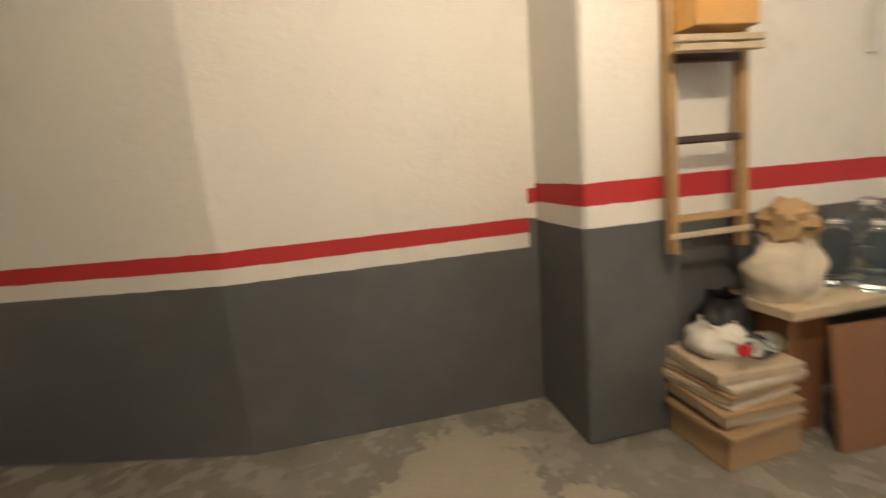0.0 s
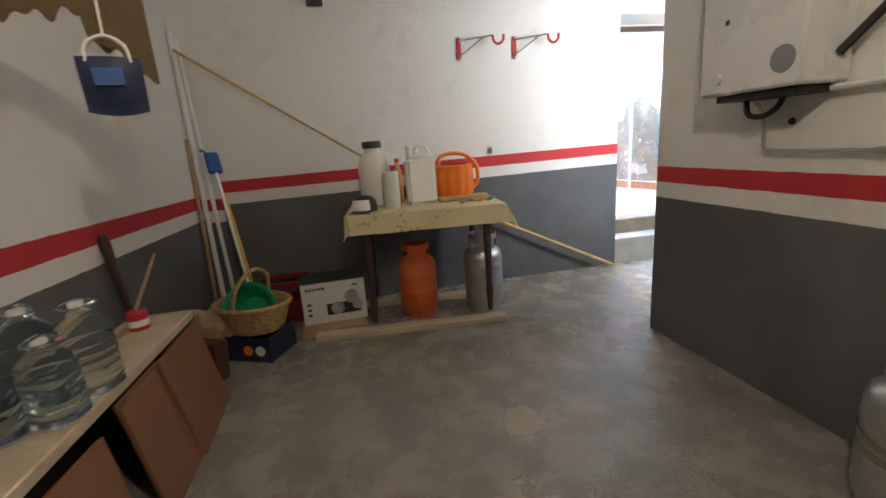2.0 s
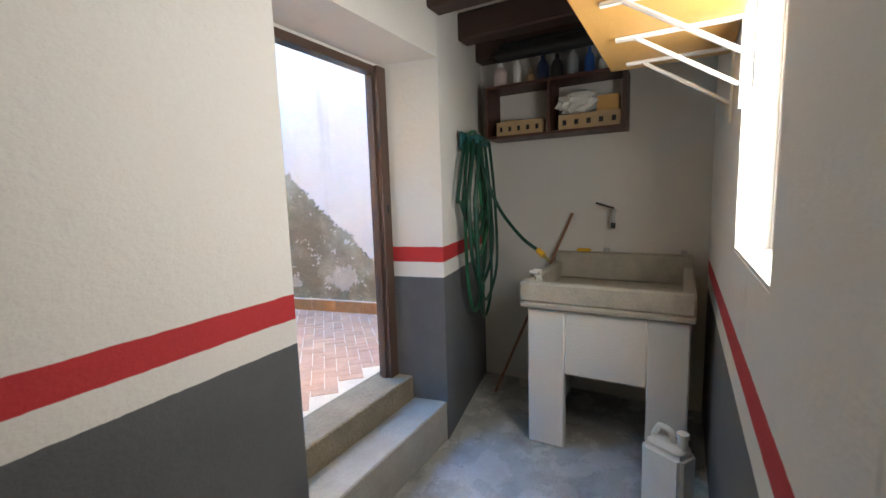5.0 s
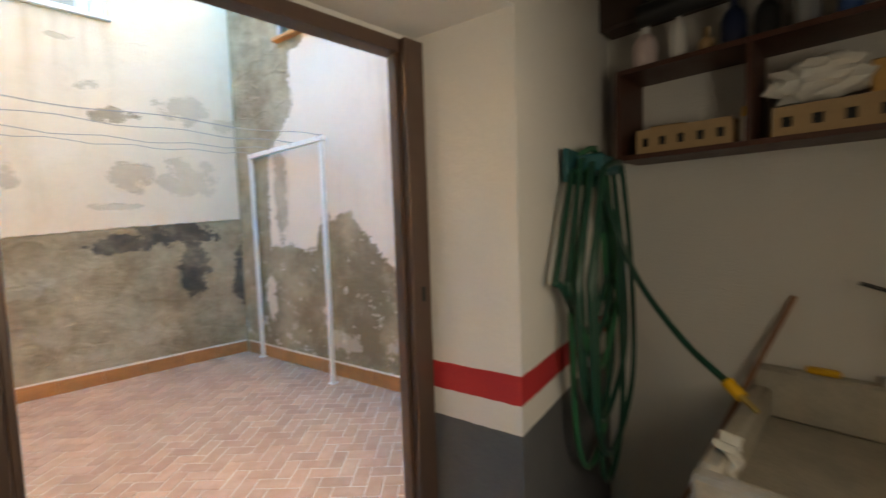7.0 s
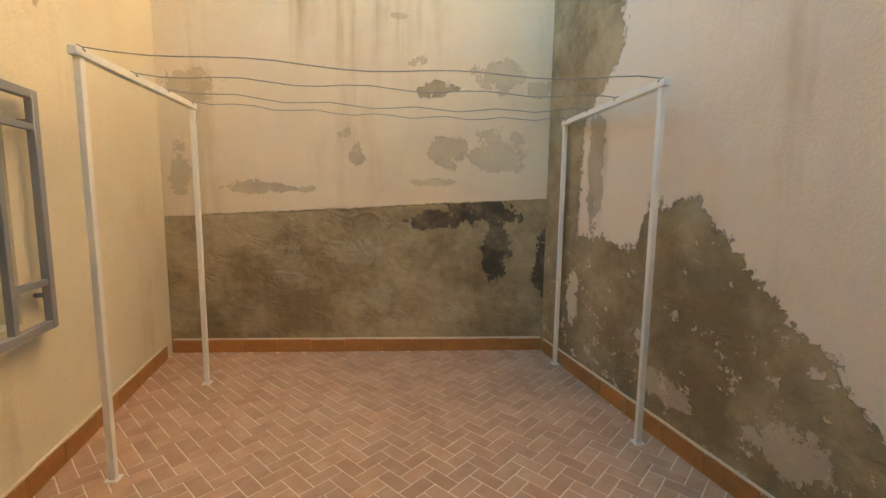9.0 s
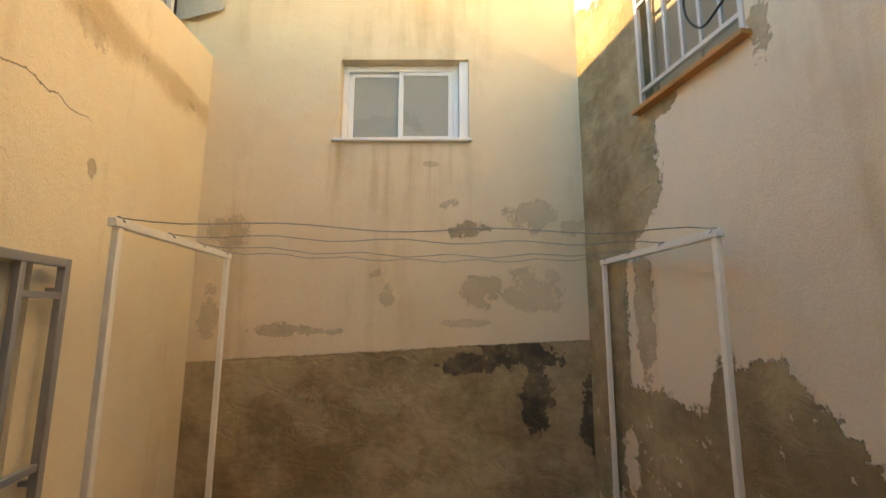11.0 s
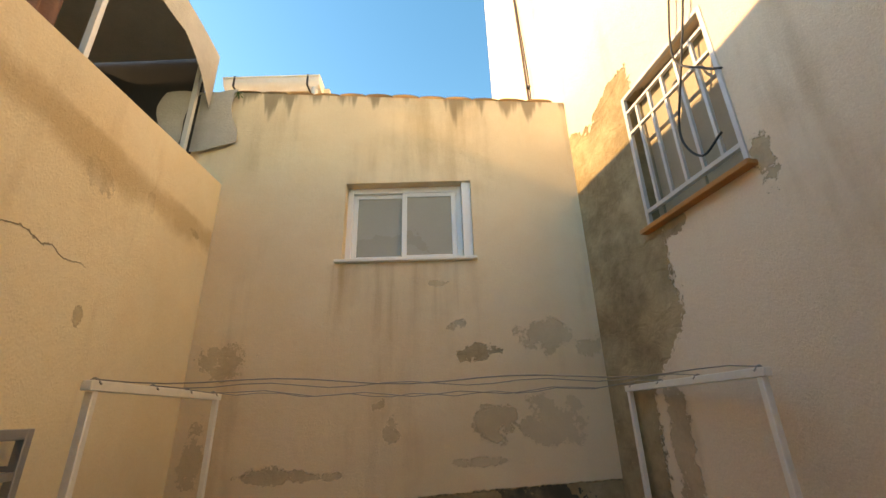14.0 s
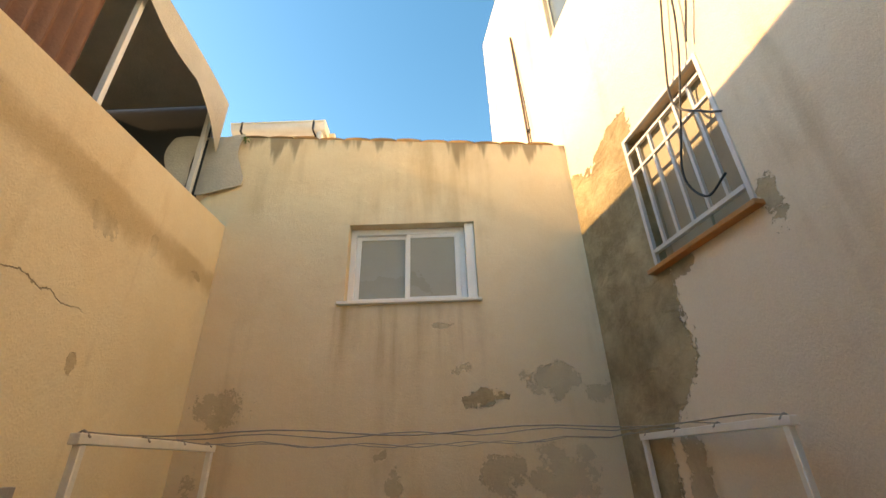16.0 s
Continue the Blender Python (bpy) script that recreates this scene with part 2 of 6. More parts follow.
        lime_or_light = m.mix(stain * 0.35, lime_or_light, (0.55, 0.36, 0.20))
    else:
        rim = (m.y - 7.0) * 0.115 + 3.50
        band = (m.noise(1.6, 6, 0.65) * 0.9 + ((m.z - rim).abs() * -2.2) + 0.36).step(0.0, 0.34)
        band = band * ((m.z * -1.0 + rim + 0.13 + edge * 0.1).step(0.0, 0.05))
        lime_or_light = m.mix(band * 0.6, lime_or_light, (0.42, 0.29, 0.15))
        mould = blot(m.y, 7.42, 3.43, 0.13, 0.11, 0.8).max(blot(m.y, 7.94, 3.56, 0.06, 0.09) * 0.8).max(blot(m.y, 6.55, 3.40, 0.16, 0.16) * 0.6)
        soft = m.noise(3.0, 5, 0.6).step(-0.25, 0.35)
        lime_or_light = m.mix(mould * soft * 0.75, lime_or_light, (0.15, 0.115, 0.075))
        bare = (m.noise(5, 7, 0.7) + (m.z * -0.11)).step(0.12, 0.14) * 0.5
        bare = bare.max(blot(m.y, 7.55, 2.74, 0.04, 0.05) * 0.6).max(blot(m.y, 8.66, 3.66, 0.10, 0.03) * 0.5)
        line = m.z - 2.97 + m.noise(3.0, 5, 0.65) * 0.22
        crack = (line.abs() * -1.0 + 0.005).step(0.0, 0.004) * (m.y * -1.0 + 7.55).step(0.0, 0.25)
        line = m.z - 2.62 + m.noise(2.5, 5, 0.65) * 0.25
        crack = crack.max((line.abs() * -1.0 + 0.005).step(0.0, 0.004) * (m.y * -1.0 + 7.1).step(0.0, 0.25) * 0.7)
    c = m.mix(bare, lime_or_light, cement)
    c = m.mix(crack * 0.6, c, (0.16, 0.11, 0.06))
    c = m.scale(c, fine * 0.22 + mid * 0.12 + 1.0)
    trowel = m.noise(4.5, 5, 0.55, (1, 1, 1.6), 1.2)
    return m.done(c, None, bare * -1.6 + bare * trowel * 3.5 + fine * 0.5 + mid * 1.6 - crack * 2.0, 0.007)


def glass(name, col=(0.9, 0.95, 0.97), rough=0.02, alpha_mix=0.0):
    m = Mat(name, rough)
    m.b.inputs["Transmission Weight"].default_value = 1.0
    m.b.inputs["IOR"].default_value = 1.25
    return m.done(col)


def plastic(name, col, rough=0.35, trans=0.0, var=0.08, sss=0.0):
    m = Mat(name, rough)
    if trans:
        m.b.inputs["Transmission Weight"].default_value = trans
        m.b.inputs["IOR"].default_value = 1.3
    a = m.noise(12, 4)
    return m.done(m.scale(m.rgb(col), a * (2 * var) + 1.0), a * 0.2 + rough, m.noise(60, 2), 0.0006)


def tile_material():
    m = Mat("terracotta_tile", 0.5)
    mid, fine = m.noise(9, 5, 0.65), m.noise(60, 4, 0.7)
    tone = m.objrandom() * 0.22 + m.island * 0.22 + 0.78
    c = m.mix((mid * 1.6 + fine * 0.5).step(-0.4, 0.5), (0.52, 0.275, 0.165), (0.63, 0.385, 0.255))
    c = m.mix((m.noise(1.6, 6, 0.7)).step(0.10, 0.32) * 0.4, c, (0.34, 0.20, 0.13))
    return m.done(m.scale(c, tone), mid * 0.3 + 0.52, fine, 0.0012)


def wicker():
    m = Mat("wicker", 0.6)
    w = m.noise(26, 3, 0.5, (1, 1, 3.5))
    return m.done(m.mix(w.step(-0.25, 0.25), (0.30, 0.17, 0.06), (0.62, 0.42, 0.19)), None, w, 0.006)


def cloth_print():
    m = Mat("printed_oilcloth", 0.45)
    base = m.mix(m.noise(3, 4).step(-0.3, 0.3), (0.62, 0.53, 0.29), (0.70, 0.62, 0.38))
    sprig = (m.noise(34, 4, 0.6) + m.noise(5.5, 2) * 1.1).step(0.17, 0.22)
    leaf = (m.noise(27, 3, 0.6) + m.noise(4.2, 3) * 1.2).step(0.22, 0.27)
    c = m.mix(sprig * 0.75, base, (0.30, 0.17, 0.06))
    c = m.mix(leaf * 0.75, c, (0.34, 0.34, 0.15))
    return m.done(c, None, m.noise(9, 4) * 0.8 + m.noise(120, 2) * 0.15, 0.006)


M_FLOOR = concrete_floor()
M_BACKWALL = striped_wall("door_wall_paint", 1.008, "x", -0.3, 0.0155, ((-0.36, 0.135),))
M_ALC = striped_wall("alcove_north_paint", 1.238, "x", 4.4, 0.0)
M_LEFT = striped_wall("store_wall_paint", 1.075, "y", 2.0, -0.012)
M_FRONT = striped_wall("entry_wall_paint", 0.920, "y", 1.0, 0.0, ((1.575, 0.135),), 0.070)
M_PIL = striped_wall("pilaster_paint", 1.075, "y", 2.0, 0.0, (), 0.085)
M_HEATER = striped_wall("heater_wall_paint", 1.078, "y", 3.71, 0.0)
M_REVEAL = striped_wall("alcove_wall_paint", 1.075, "x", 2.6, 0.0)
M_WHITE = plain("white_limewash", (0.70, 0.68, 0.64), 0.8, 0, 0.06, 2.5, 110, 0.003)
M_CEIL = plain("ceiling_plaster", (0.66, 0.64, 0.60), 0.85, 0, 0.08, 2, 90, 0.003)
M_STEP = plain("worn_cement", (0.36, 0.34, 0.30), 0.7, 0, 0.30, 7, 60, 0.006)
M_STEP_RISER = plain("raw_cement", (0.24, 0.20, 0.14), 0.85, 0, 0.45, 6, 50, 0.010)
M_BACK = yard_render("yard_back_render", "back")
M_RIGHT = yard_render("yard_right_render", "right")
M_YLEFT = yard_render("yard_left_render", "left")
M_TILE = tile_material()
M_GROUT = plain("grout", (0.76, 0.64, 0.50), 0.9, 0, 0.2, 6, 80, 0.002)
M_SKIRT = plain("glazed_terracotta", (0.47, 0.19, 0.065), 0.4, 0, 0.35, 14, 60, 0.001, None, 0.2)
M_BROWN = plain("brown_painted_metal", (0.115, 0.070, 0.053), 0.4, 0.2, 0.15, 20, 120, 0.0006)
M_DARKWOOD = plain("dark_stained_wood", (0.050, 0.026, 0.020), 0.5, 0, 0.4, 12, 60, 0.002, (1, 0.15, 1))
M_CRATE = plastic("dark_red_plastic", (0.22, 0.018, 0.018), 0.5)
M_SHELFWOOD = plain("mahogany_board", (0.075, 0.026, 0.016), 0.45, 0, 0.3, 10, 70, 0.001)
M_WOOD = plain("pale_raw_wood", (0.42, 0.27, 0.13), 0.6, 0, 0.3, 9, 70, 0.002, (1, 0.2, 1))
M_OLDPINE = plain("dusty_plank", (0.55, 0.45, 0.32), 0.8, 0, 0.3, 8, 70, 0.003, (0.3, 1, 1))
M_ORANGEWOOD = plain("varnished_pine", (0.62, 0.34, 0.10), 0.4, 0, 0.2, 7, 60, 0.001, (0.3, 1, 1))
M_PANEL = plain("brown_veneer", (0.27, 0.125, 0.065), 0.45, 0, 0.2, 5, 60, 0.001, (1, 1, 0.2))
M_BAMBOO = plain("bamboo_cane", (0.56, 0.36, 0.15), 0.4, 0, 0.3, 15, 70, 0.001)
M_CARD = plain("cardboard", (0.42, 0.28, 0.15), 0.85, 0, 0.2, 8, 80, 0.001)
M_PAPER = plain("crumpled_paper", (0.66, 0.58, 0.47), 0.85, 0, 0.3, 7, 30, 0.002)
M_STEEL = plain("worn_steel", (0.52, 0.52, 0.52), 0.35, 0.85, 0.3, 10, 80, 0.001)
M_CHROME = plain("chrome", (0.7, 0.7, 0.7), 0.18, 1.0, 0.1, 20, 80, 0.0003)
M_ORANGECYL = plain("orange_enamel", (0.56, 0.115, 0.028), 0.45, 0.0, 0.25, 9, 60, 0.001)
M_REDPAINT = plain("red_paint", (0.50, 0.03, 0.03), 0.4, 0, 0.15, 20, 80, 0.0005)
M_BLACK = plastic("black_plastic", (0.016, 0.016, 0.017), 0.4)
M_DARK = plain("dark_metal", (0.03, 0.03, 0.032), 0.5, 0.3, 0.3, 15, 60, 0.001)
M_JUG = plastic("milky_plastic", (0.83, 0.80, 0.74), 0.4)
M_WATERCAN = plastic("orange_plastic", (0.86, 0.20, 0.015), 0.38)
M_GREEN = plastic("green_plastic", (0.010, 0.30, 0.12), 0.4)
M_HOSE = plastic("green_hose", (0.007, 0.058, 0.036), 0.35, 0, 0.3)
M_HOSE2 = plastic("bright_green_hose", (0.020, 0.160, 0.075), 0.35, 0, 0.3)
M_TEAL = plastic("teal_plastic", (0.01, 0.10, 0.11), 0.5)
M_YELLOW = plastic("yellow_plastic", (0.75, 0.42, 0.03), 0.4)
M_BLUE = plastic("blue_plastic", (0.02, 0.09, 0.30), 0.4)
M_NAVY = plastic("navy_print", (0.014, 0.024, 0.070), 0.5, 0, 0.5)
M_WHITEP = plastic("white_plastic", (0.80, 0.79, 0.76), 0.4)
M_ENAMEL = plain("white_enamel", (0.72, 0.72, 0.72), 0.28, 0.0, 0.04, 4, 90, 0.0003)
M_POSTW = plain("white_post_paint", (0.80, 0.77, 0.71), 0.55, 0, 0.12, 12, 80, 0.0008)
M_GREYM = plain("grey_painted_iron", (0.30, 0.31, 0.32), 0.45, 0.2, 0.12, 15, 80, 0.0008)
M_IRONW = plain("pale_grey_iron", (0.55, 0.55, 0.55), 0.45, 0.2, 0.15, 15, 80, 0.0008)
M_ALU = plain("white_lacquered_aluminium", (0.80, 0.79, 0.76), 0.35, 0, 0.04, 8, 90, 0.0002)
M_BLIND = plain("beige_blind", (0.32, 0.27, 0.20), 0.6, 0, 0.15, 8, 60, 0.001)
M_FROST = plain("frosted_pane", (0.33, 0.30, 0.23), 0.28, 0, 0.12, 1.7, 60, 0.0004)
M_GLASSBLUE = plain("window_pane", (0.10, 0.14, 0.17), 0.08, 0, 0.2, 2, 30, 0.0001)
M_BOTTLE = glass("clear_bottle", (0.80, 0.90, 0.96), 0.06)
M_STONE = plain("cast_stone_sink", (0.42, 0.385, 0.32), 0.75, 0, 0.35, 8, 70, 0.004)
M_BURLAP = plain("burlap", (0.14, 0.095, 0.045), 0.95, 0, 0.35, 30, 160, 0.004)
M_WICKER = wicker()
M_CLOTH = cloth_print()
M_RAG = plain("white_rag", (0.72, 0.70, 0.64), 0.95, 0, 0.2, 8, 90, 0.0015)
M_TARP = plain("grey_tarpaulin", (0.42, 0.40, 0.36), 0.8, 0, 0.25, 4, 50, 0.006)
M_TARPIN = plain("brown_curtain", (0.16, 0.075, 0.055), 0.9, 0, 0.3, 5, 50, 0.004)
M_BRASS = plain("brass", (0.55, 0.42, 0.16), 0.35, 0.9, 0.2, 20, 70, 0.0005)
M_PINK = plastic("pink_bottle", (0.72, 0.58, 0.56), 0.4)
M_LEAF = plain("green_leaf", (0.06, 0.14, 0.03), 0.6, 0, 0.3, 20, 80, 0.001)
M_TILEROOF = plain("roof_tile", (0.52, 0.37, 0.24), 0.8, 0, 0.35, 9, 60, 0.004)
M_WIRE = plain("galvanised_wire", (0.30, 0.28, 0.25), 0.5, 0.5, 0.2, 20, 60, 0.0003)
M_SCREEN = plain("printed_carton", (0.72, 0.70, 0.68), 0.5, 0, 0.08, 6, 60, 0.0005)
mb = Mat("lit_bulb")
mb.b.inputs["Emission Color"].default_value = (1.0, 0.85, 0.65, 1)
mb.b.inputs["Emission Strength"].default_value = 5.5
M_BULB = mb.done((0.9, 0.85, 0.75))


# ---- building helpers ----
def link(name, bm, material, parent=None, label="", smooth=False, angle=None):
    me = bpy.data.meshes.new(name)
    bmesh.ops.recalc_face_normals(bm, faces=bm.faces)
    if smooth:
        for f in bm.faces:
            f.smooth = True
        for e in bm.edges:
            e.smooth = len(e.link_faces) == 2 and e.calc_face_angle(0) < radians(40)
    bm.to_mesh(me)
    bm.free()
    me.materials.append(material)
    ob = new(name, me)
    if parent:
        ob.parent = parent
    if label:
        tagged(ob, label)
    return ob


def part(name, bm, material, parent, label="", smooth=True):
    return link(name, bm, material, parent, label, smooth)


def thing(name, x, y, z, label, category, rz=0.0, rx=0.0, ry=0.0, group="", kind=""):
    e = new(name)
    e.empty_display_size = 0.05
    e.matrix_basis = pose(x, y, z, rx, ry, rz)
    return tagged(e, label, category, group, kind)


def setting(name, bm, material, label="", smooth=False):
    return tagged(link(name, bm, material, None, "", smooth), label, "", "", "structure")


def box(bm, x0, y0, z0, x1, y1, z1, bevel=0.0, seg=1):
    b = bmesh.new() if bevel else bm
    vs = [b.verts.new(p) for p in ((x0, y0, z0), (x1, y0, z0), (x1, y1, z0), (x0, y1, z0),
                                   (x0, y0, z1), (x1, y0, z1), (x1, y1, z1), (x0, y1, z1))]
    for q in ((3, 2, 1, 0), (4, 5, 6, 7), (0, 1, 5, 4), (1, 2, 6, 5), (2, 3, 7, 6), (3, 0, 4, 7)):
        b.faces.new([vs[i] for i in q])
    if bevel:
        bmesh.ops.bevel(b, geom=b.edges[:], offset=bevel, segments=seg, affect='EDGES', profile=0.5)
        add(bm, b)
    return bm


def add(bm, b, m=None):
    """Adds the mesh b to bm, moved by m."""
    vs = {}
    for v in b.verts:
        vs[v] = bm.verts.new(m @ v.co if m else v.co)
    for f in b.faces:
        try:
            bm.faces.new([vs[v] for v in f.verts])
        except ValueError:
            pass
    b.free()
    return bm


def boxes(*rows, bevel=0.0):
    bm = bmesh.new()
    for r in rows:
        box(bm, *r, bevel=bevel)
    return bm


def prism(pts, z0, z1, tops=None):
    """An upright solid on the plan pts; tops: own heights of its upper corners."""
    bm = bmesh.new()
    n = len(pts)
    lo = [bm.verts.new((x, y, z0)) for x, y in pts]
    hi = [bm.verts.new((x, y, tops[i] if tops else z1)) for i, (x, y) in enumerate(pts)]
    bm.faces.new(lo[::-1])
    bm.faces.new(hi)
    for i in range(n):
        bm.faces.new((lo[i], lo[(i + 1) % n], hi[(i + 1) % n], hi[i]))
    return bm


def wall(p0, p1, z0, z1, thick, holes=()):
    """A wall on the line p0 to p1, thickness to its left, with holes (s0, s1, z0, z1) right through; s from p0."""
    a, b = Vector(p0), Vector(p1)
    d = (b - a).normalized()
    n = Vector((-d.y, d.x))
    length = (b - a).length
    ss = sorted({round(k, 4) for k in (0.0, length, *(h[0] for h in holes), *(h[1] for h in holes))})
    zs = sorted({z0, z1, *(h[2] for h in holes), *(h[3] for h in holes)})
    solid = {}
    for i in range(len(ss) - 1):
        for j in range(len(zs) - 1):
            s, z = (ss[i] + ss[i + 1]) / 2, (zs[j] + zs[j + 1]) / 2
            solid[i, j] = not any(h[0] < s < h[1] and h[2] < z < h[3] for h in holes)
    bm = bmesh.new()
    cache = {}

    def v(s, k, z):
        key = (round(s, 4), k, round(z, 4))
        if key not in cache:
            p = a + d * s + n * (thick * k)
            cache[key] = bm.verts.new((p.x, p.y, z))
        return cache[key]

    for (i, j), ok in solid.items():
        if not ok:
            continue
        s0, s1, c0, c1 = ss[i], ss[i + 1], zs[j], zs[j + 1]
        bm.faces.new((v(s0, 0, c0), v(s1, 0, c0), v(s1, 0, c1), v(s0, 0, c1)))
        bm.faces.new((v(s1, 1, c0), v(s0, 1, c0), v(s0, 1, c1), v(s1, 1, c1)))
        if not solid.get((i - 1, j)):
            bm.faces.new((v(s0, 0, c0), v(s0, 0, c1), v(s0, 1, c1), v(s0, 1, c0)))
        if not solid.get((i + 1, j)):
            bm.faces.new((v(s1, 0, c0), v(s1, 1, c0), v(s1, 1, c1), v(s1, 0, c1)))
        if not solid.get((i, j - 1)):
            bm.faces.new((v(s0, 0, c0), v(s0, 1, c0), v(s1, 1, c0), v(s1, 0, c0)))
        if not solid.get((i, j + 1)):
            bm.faces.new((v(s0, 0, c1), v(s1, 0, c1), v(s1, 1, c1), v(s0, 1, c1)))
    return bm


def lathe(profile, seg=24, bm=None, squash=1.0):
    """A turned body from (radius, height) rows."""
    bm = bm or bmesh.new()
    rings = []
    for r, z in profile:
        if r < 1e-5:
            rings.append([bm.verts.new((0, 0, z))])
        else:
            rings.append([bm.verts.new((r * math.cos(2 * math.pi * i / seg), squash * r * math.sin(2 * math.pi * i / seg), z)) for i in range(seg)])
    for a, b in zip(rings, rings[1:]):
        for i in range(seg):
            j = (i + 1) % seg
            if len(a) == 1 and len(b) == 1:
                continue
            if len(a) == 1:
                bm.faces.new((a[0], b[j], b[i]))
            elif len(b) == 1:
                bm.faces.new((a[i], a[j], b[0]))
            else:
                bm.faces.new((a[i], a[j], b[j], b[i]))
    return bm


def tube(points, r, seg=8, bm=None, closed=False, r_end=None):
    """A round bar along points."""
    bm = bm or bmesh.new()
    pts = [Vector(p) for p in points]
    n = len(pts)
    rings = []
    side = None
    for i, p in enumerate(pts):
        q0 = pts[i - 1] if (i or closed) else p
        q1 = pts[(i + 1) % n] if (i < n - 1 or closed) else p
        d = (q1 - q0).normalized()
        if side is None:
            side = d.orthogonal().normalized()
        side = (side - d * side.dot(d)).normalized()
        up = d.cross(side)
        k = r if r_end is None else r + (r_end - r) * i / (n - 1)
        rings.append([bm.verts.new(p + (side * math.cos(2 * math.pi * s / seg) + up * math.sin(2 * math.pi * s / seg)) * k) for s in range(seg)])
    for i in range(n if closed else n - 1):
        a, b = rings[i], rings[(i + 1) % n]
        for s in range(seg):
            bm.faces.new((a[s], a[(s + 1) % seg], b[(s + 1) % seg], b[s]))
    if not closed:
        bm.faces.new(rings[0][::-1])
        bm.faces.new(rings[-1])
    return bm


def curve_pts(ctrl, n=12):
    """A smooth line through the control points."""
    c = [Vector(p) for p in ctrl]
    c = [c[0] * 2 - c[1]] + c + [c[-1] * 2 - c[-2]]
    out = []
    for i in range(1, len(c) - 2):
        for k in range(n):
            t = k / n
            a, b, d, e = c[i - 1], c[i], c[i + 1], c[i + 2]
            out.append(0.5 * ((2 * b) + (d - a) * t + (2 * a - 5 * b + 4 * d - e) * t * t + (3 * b - a - 3 * d + e) * t ** 3))
    out.append(c[-2])
    return out


def lump(rx, ry, rz, rough=0.15, seed=0, freq=3.0, sub=3):
    """A crumpled, uneven body."""
    bm = bmesh.new()
    bmesh.ops.create_icosphere(bm, subdivisions=sub, radius=1.0)
    o = Vector((seed * 3.7, seed * 1.3, seed * 2.1))
    for v in bm.verts:
        k = 1 + rough * (noise.noise(v.co * freq + o) + 0.5 * noise.noise(v.co * freq * 2.3 + o))
        v.co = Vector((v.co.x * rx, v.co.y * ry, v.co.z * rz)) * k
    lo = min(v.co.z for v in bm.verts)
    for v in bm.verts:
        v.co.z = max(v.co.z - lo, 0.12 * rz)- 0.12 * rz
    return bm


def sheet(fn, nu, nv, thick=0.003):
    """A thin bent sheet fn(u, v) with real thickness."""
    bm = bmesh.new()
    g = [[bm.verts.new(fn(i / nu, j / nv)) for j in range(nv + 1)] for i in range(nu + 1)]
    for i in range(nu):
        for j in range(nv):
            bm.faces.new((g[i][j], g[i + 1][j], g[i + 1][j + 1], g[i][j + 1]))
    bmesh.ops.recalc_face_normals(bm, faces=bm.faces)
    bmesh.ops.solidify(bm, geom=bm.faces[:], thickness=thick)
    return bm


def between(p0, p1):
    """A pose at p0 whose z points to p1."""
    d = Vector(p1) - Vector(p0)
    return Matrix.Translation(p0) @ d.to_track_quat('Z', 'Y').to_matrix().to_4x4(), d.length


# ---- large structure: garage and laundry alcove ----
DW, DO = 5.13, 5.55          # inner and outer face of the door wall
DX0, DX1, DTOP = 3.205, 4.345, 2.33
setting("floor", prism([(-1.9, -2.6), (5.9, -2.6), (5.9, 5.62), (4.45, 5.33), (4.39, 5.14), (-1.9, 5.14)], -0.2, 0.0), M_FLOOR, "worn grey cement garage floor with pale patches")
bm = wall((-0.9, DW), (DX1 + 0.002, DW), -0.1, 4.6, DO - DW, ((DX0 + 0.9, DX1 + 0.902, -0.1, DTOP),))
setting("wall_north", bm, M_BACKWALL, "white wall with red band above grey dado")
setting("wall_north_alcove", wall((DX1, DW), (5.95, 5.442), -0.1, 4.6, 0.40), M_ALC, "white wall with red band above grey dado")
setting("wall_west", boxes((-0.80, 2.032, 0, -0.51, DW, 3.0)), M_LEFT, "white wall with red band above grey dado")
setting("wall_pilaster", boxes((-1.2, 1.617, 0, -0.462, 2.032, 3.0), bevel=0.012), M_PIL, "pilaster painted white, red and grey")
setting("wall_entry", prism([(-1.3, 0.22), (-0.885, 0.22), (-0.885, 1.617), (-1.3, 1.617)], 0, 3.0), M_FRONT, "white wall with red band above grey dado")
setting("wall_entry_bend", prism([(-1.75, -2.6), (-1.62, -2.6), (-0.885, 0.22), (-1.3, 0.22)], 0, 3.0), M_FRONT, "white wall with red band above grey dado")
setting("wall_south", boxes((-1.9, -2.8, 0, 2.7, -2.6, 3.0)), M_WHITE, "plain white wall")
setting("wall_heater", wall((2.62, -2.6), (2.62, 3.716), 0.0, 3.0, 0.08), M_HEATER, "white wall with red band above dark grey dado")
bm = wall((5.95, 3.716), (2.622, 3.716), 0.0, 3.0, 0.25, ((2.05, 2.75, 1.32, 2.35),))
setting("wall_alcove", bm, M_REVEAL, "rough white wall with red band and grey dado")
setting("wall_east", boxes((5.42, 3.4, 0, 5.62, 5.44, 3.0)), M_WHITE, "plain white alcove wall")
setting("ceiling", boxes((-1.9, -2.8, 2.74, 5.95, 5.40, 2.95)), M_CEIL, "white plaster ceiling")
for x in (3.70, 4.24, 4.78, 5.26):
    setting("ceiling_beam", boxes((x, 3.72, 2.56, x + 0.14, DW + 0.2 * max(0, x - DX1) + 0.005, 2.735), bevel=0.012), M_DARKWOOD, "dark stained wooden ceiling beam")
# two steps in the doorway
bm = boxes((DX0, DW + 0.004, 0, DX1, 5.36, 0.255), bevel=0.008)
setting("door_step", bm, M_STEP, "worn cement step with pale top")
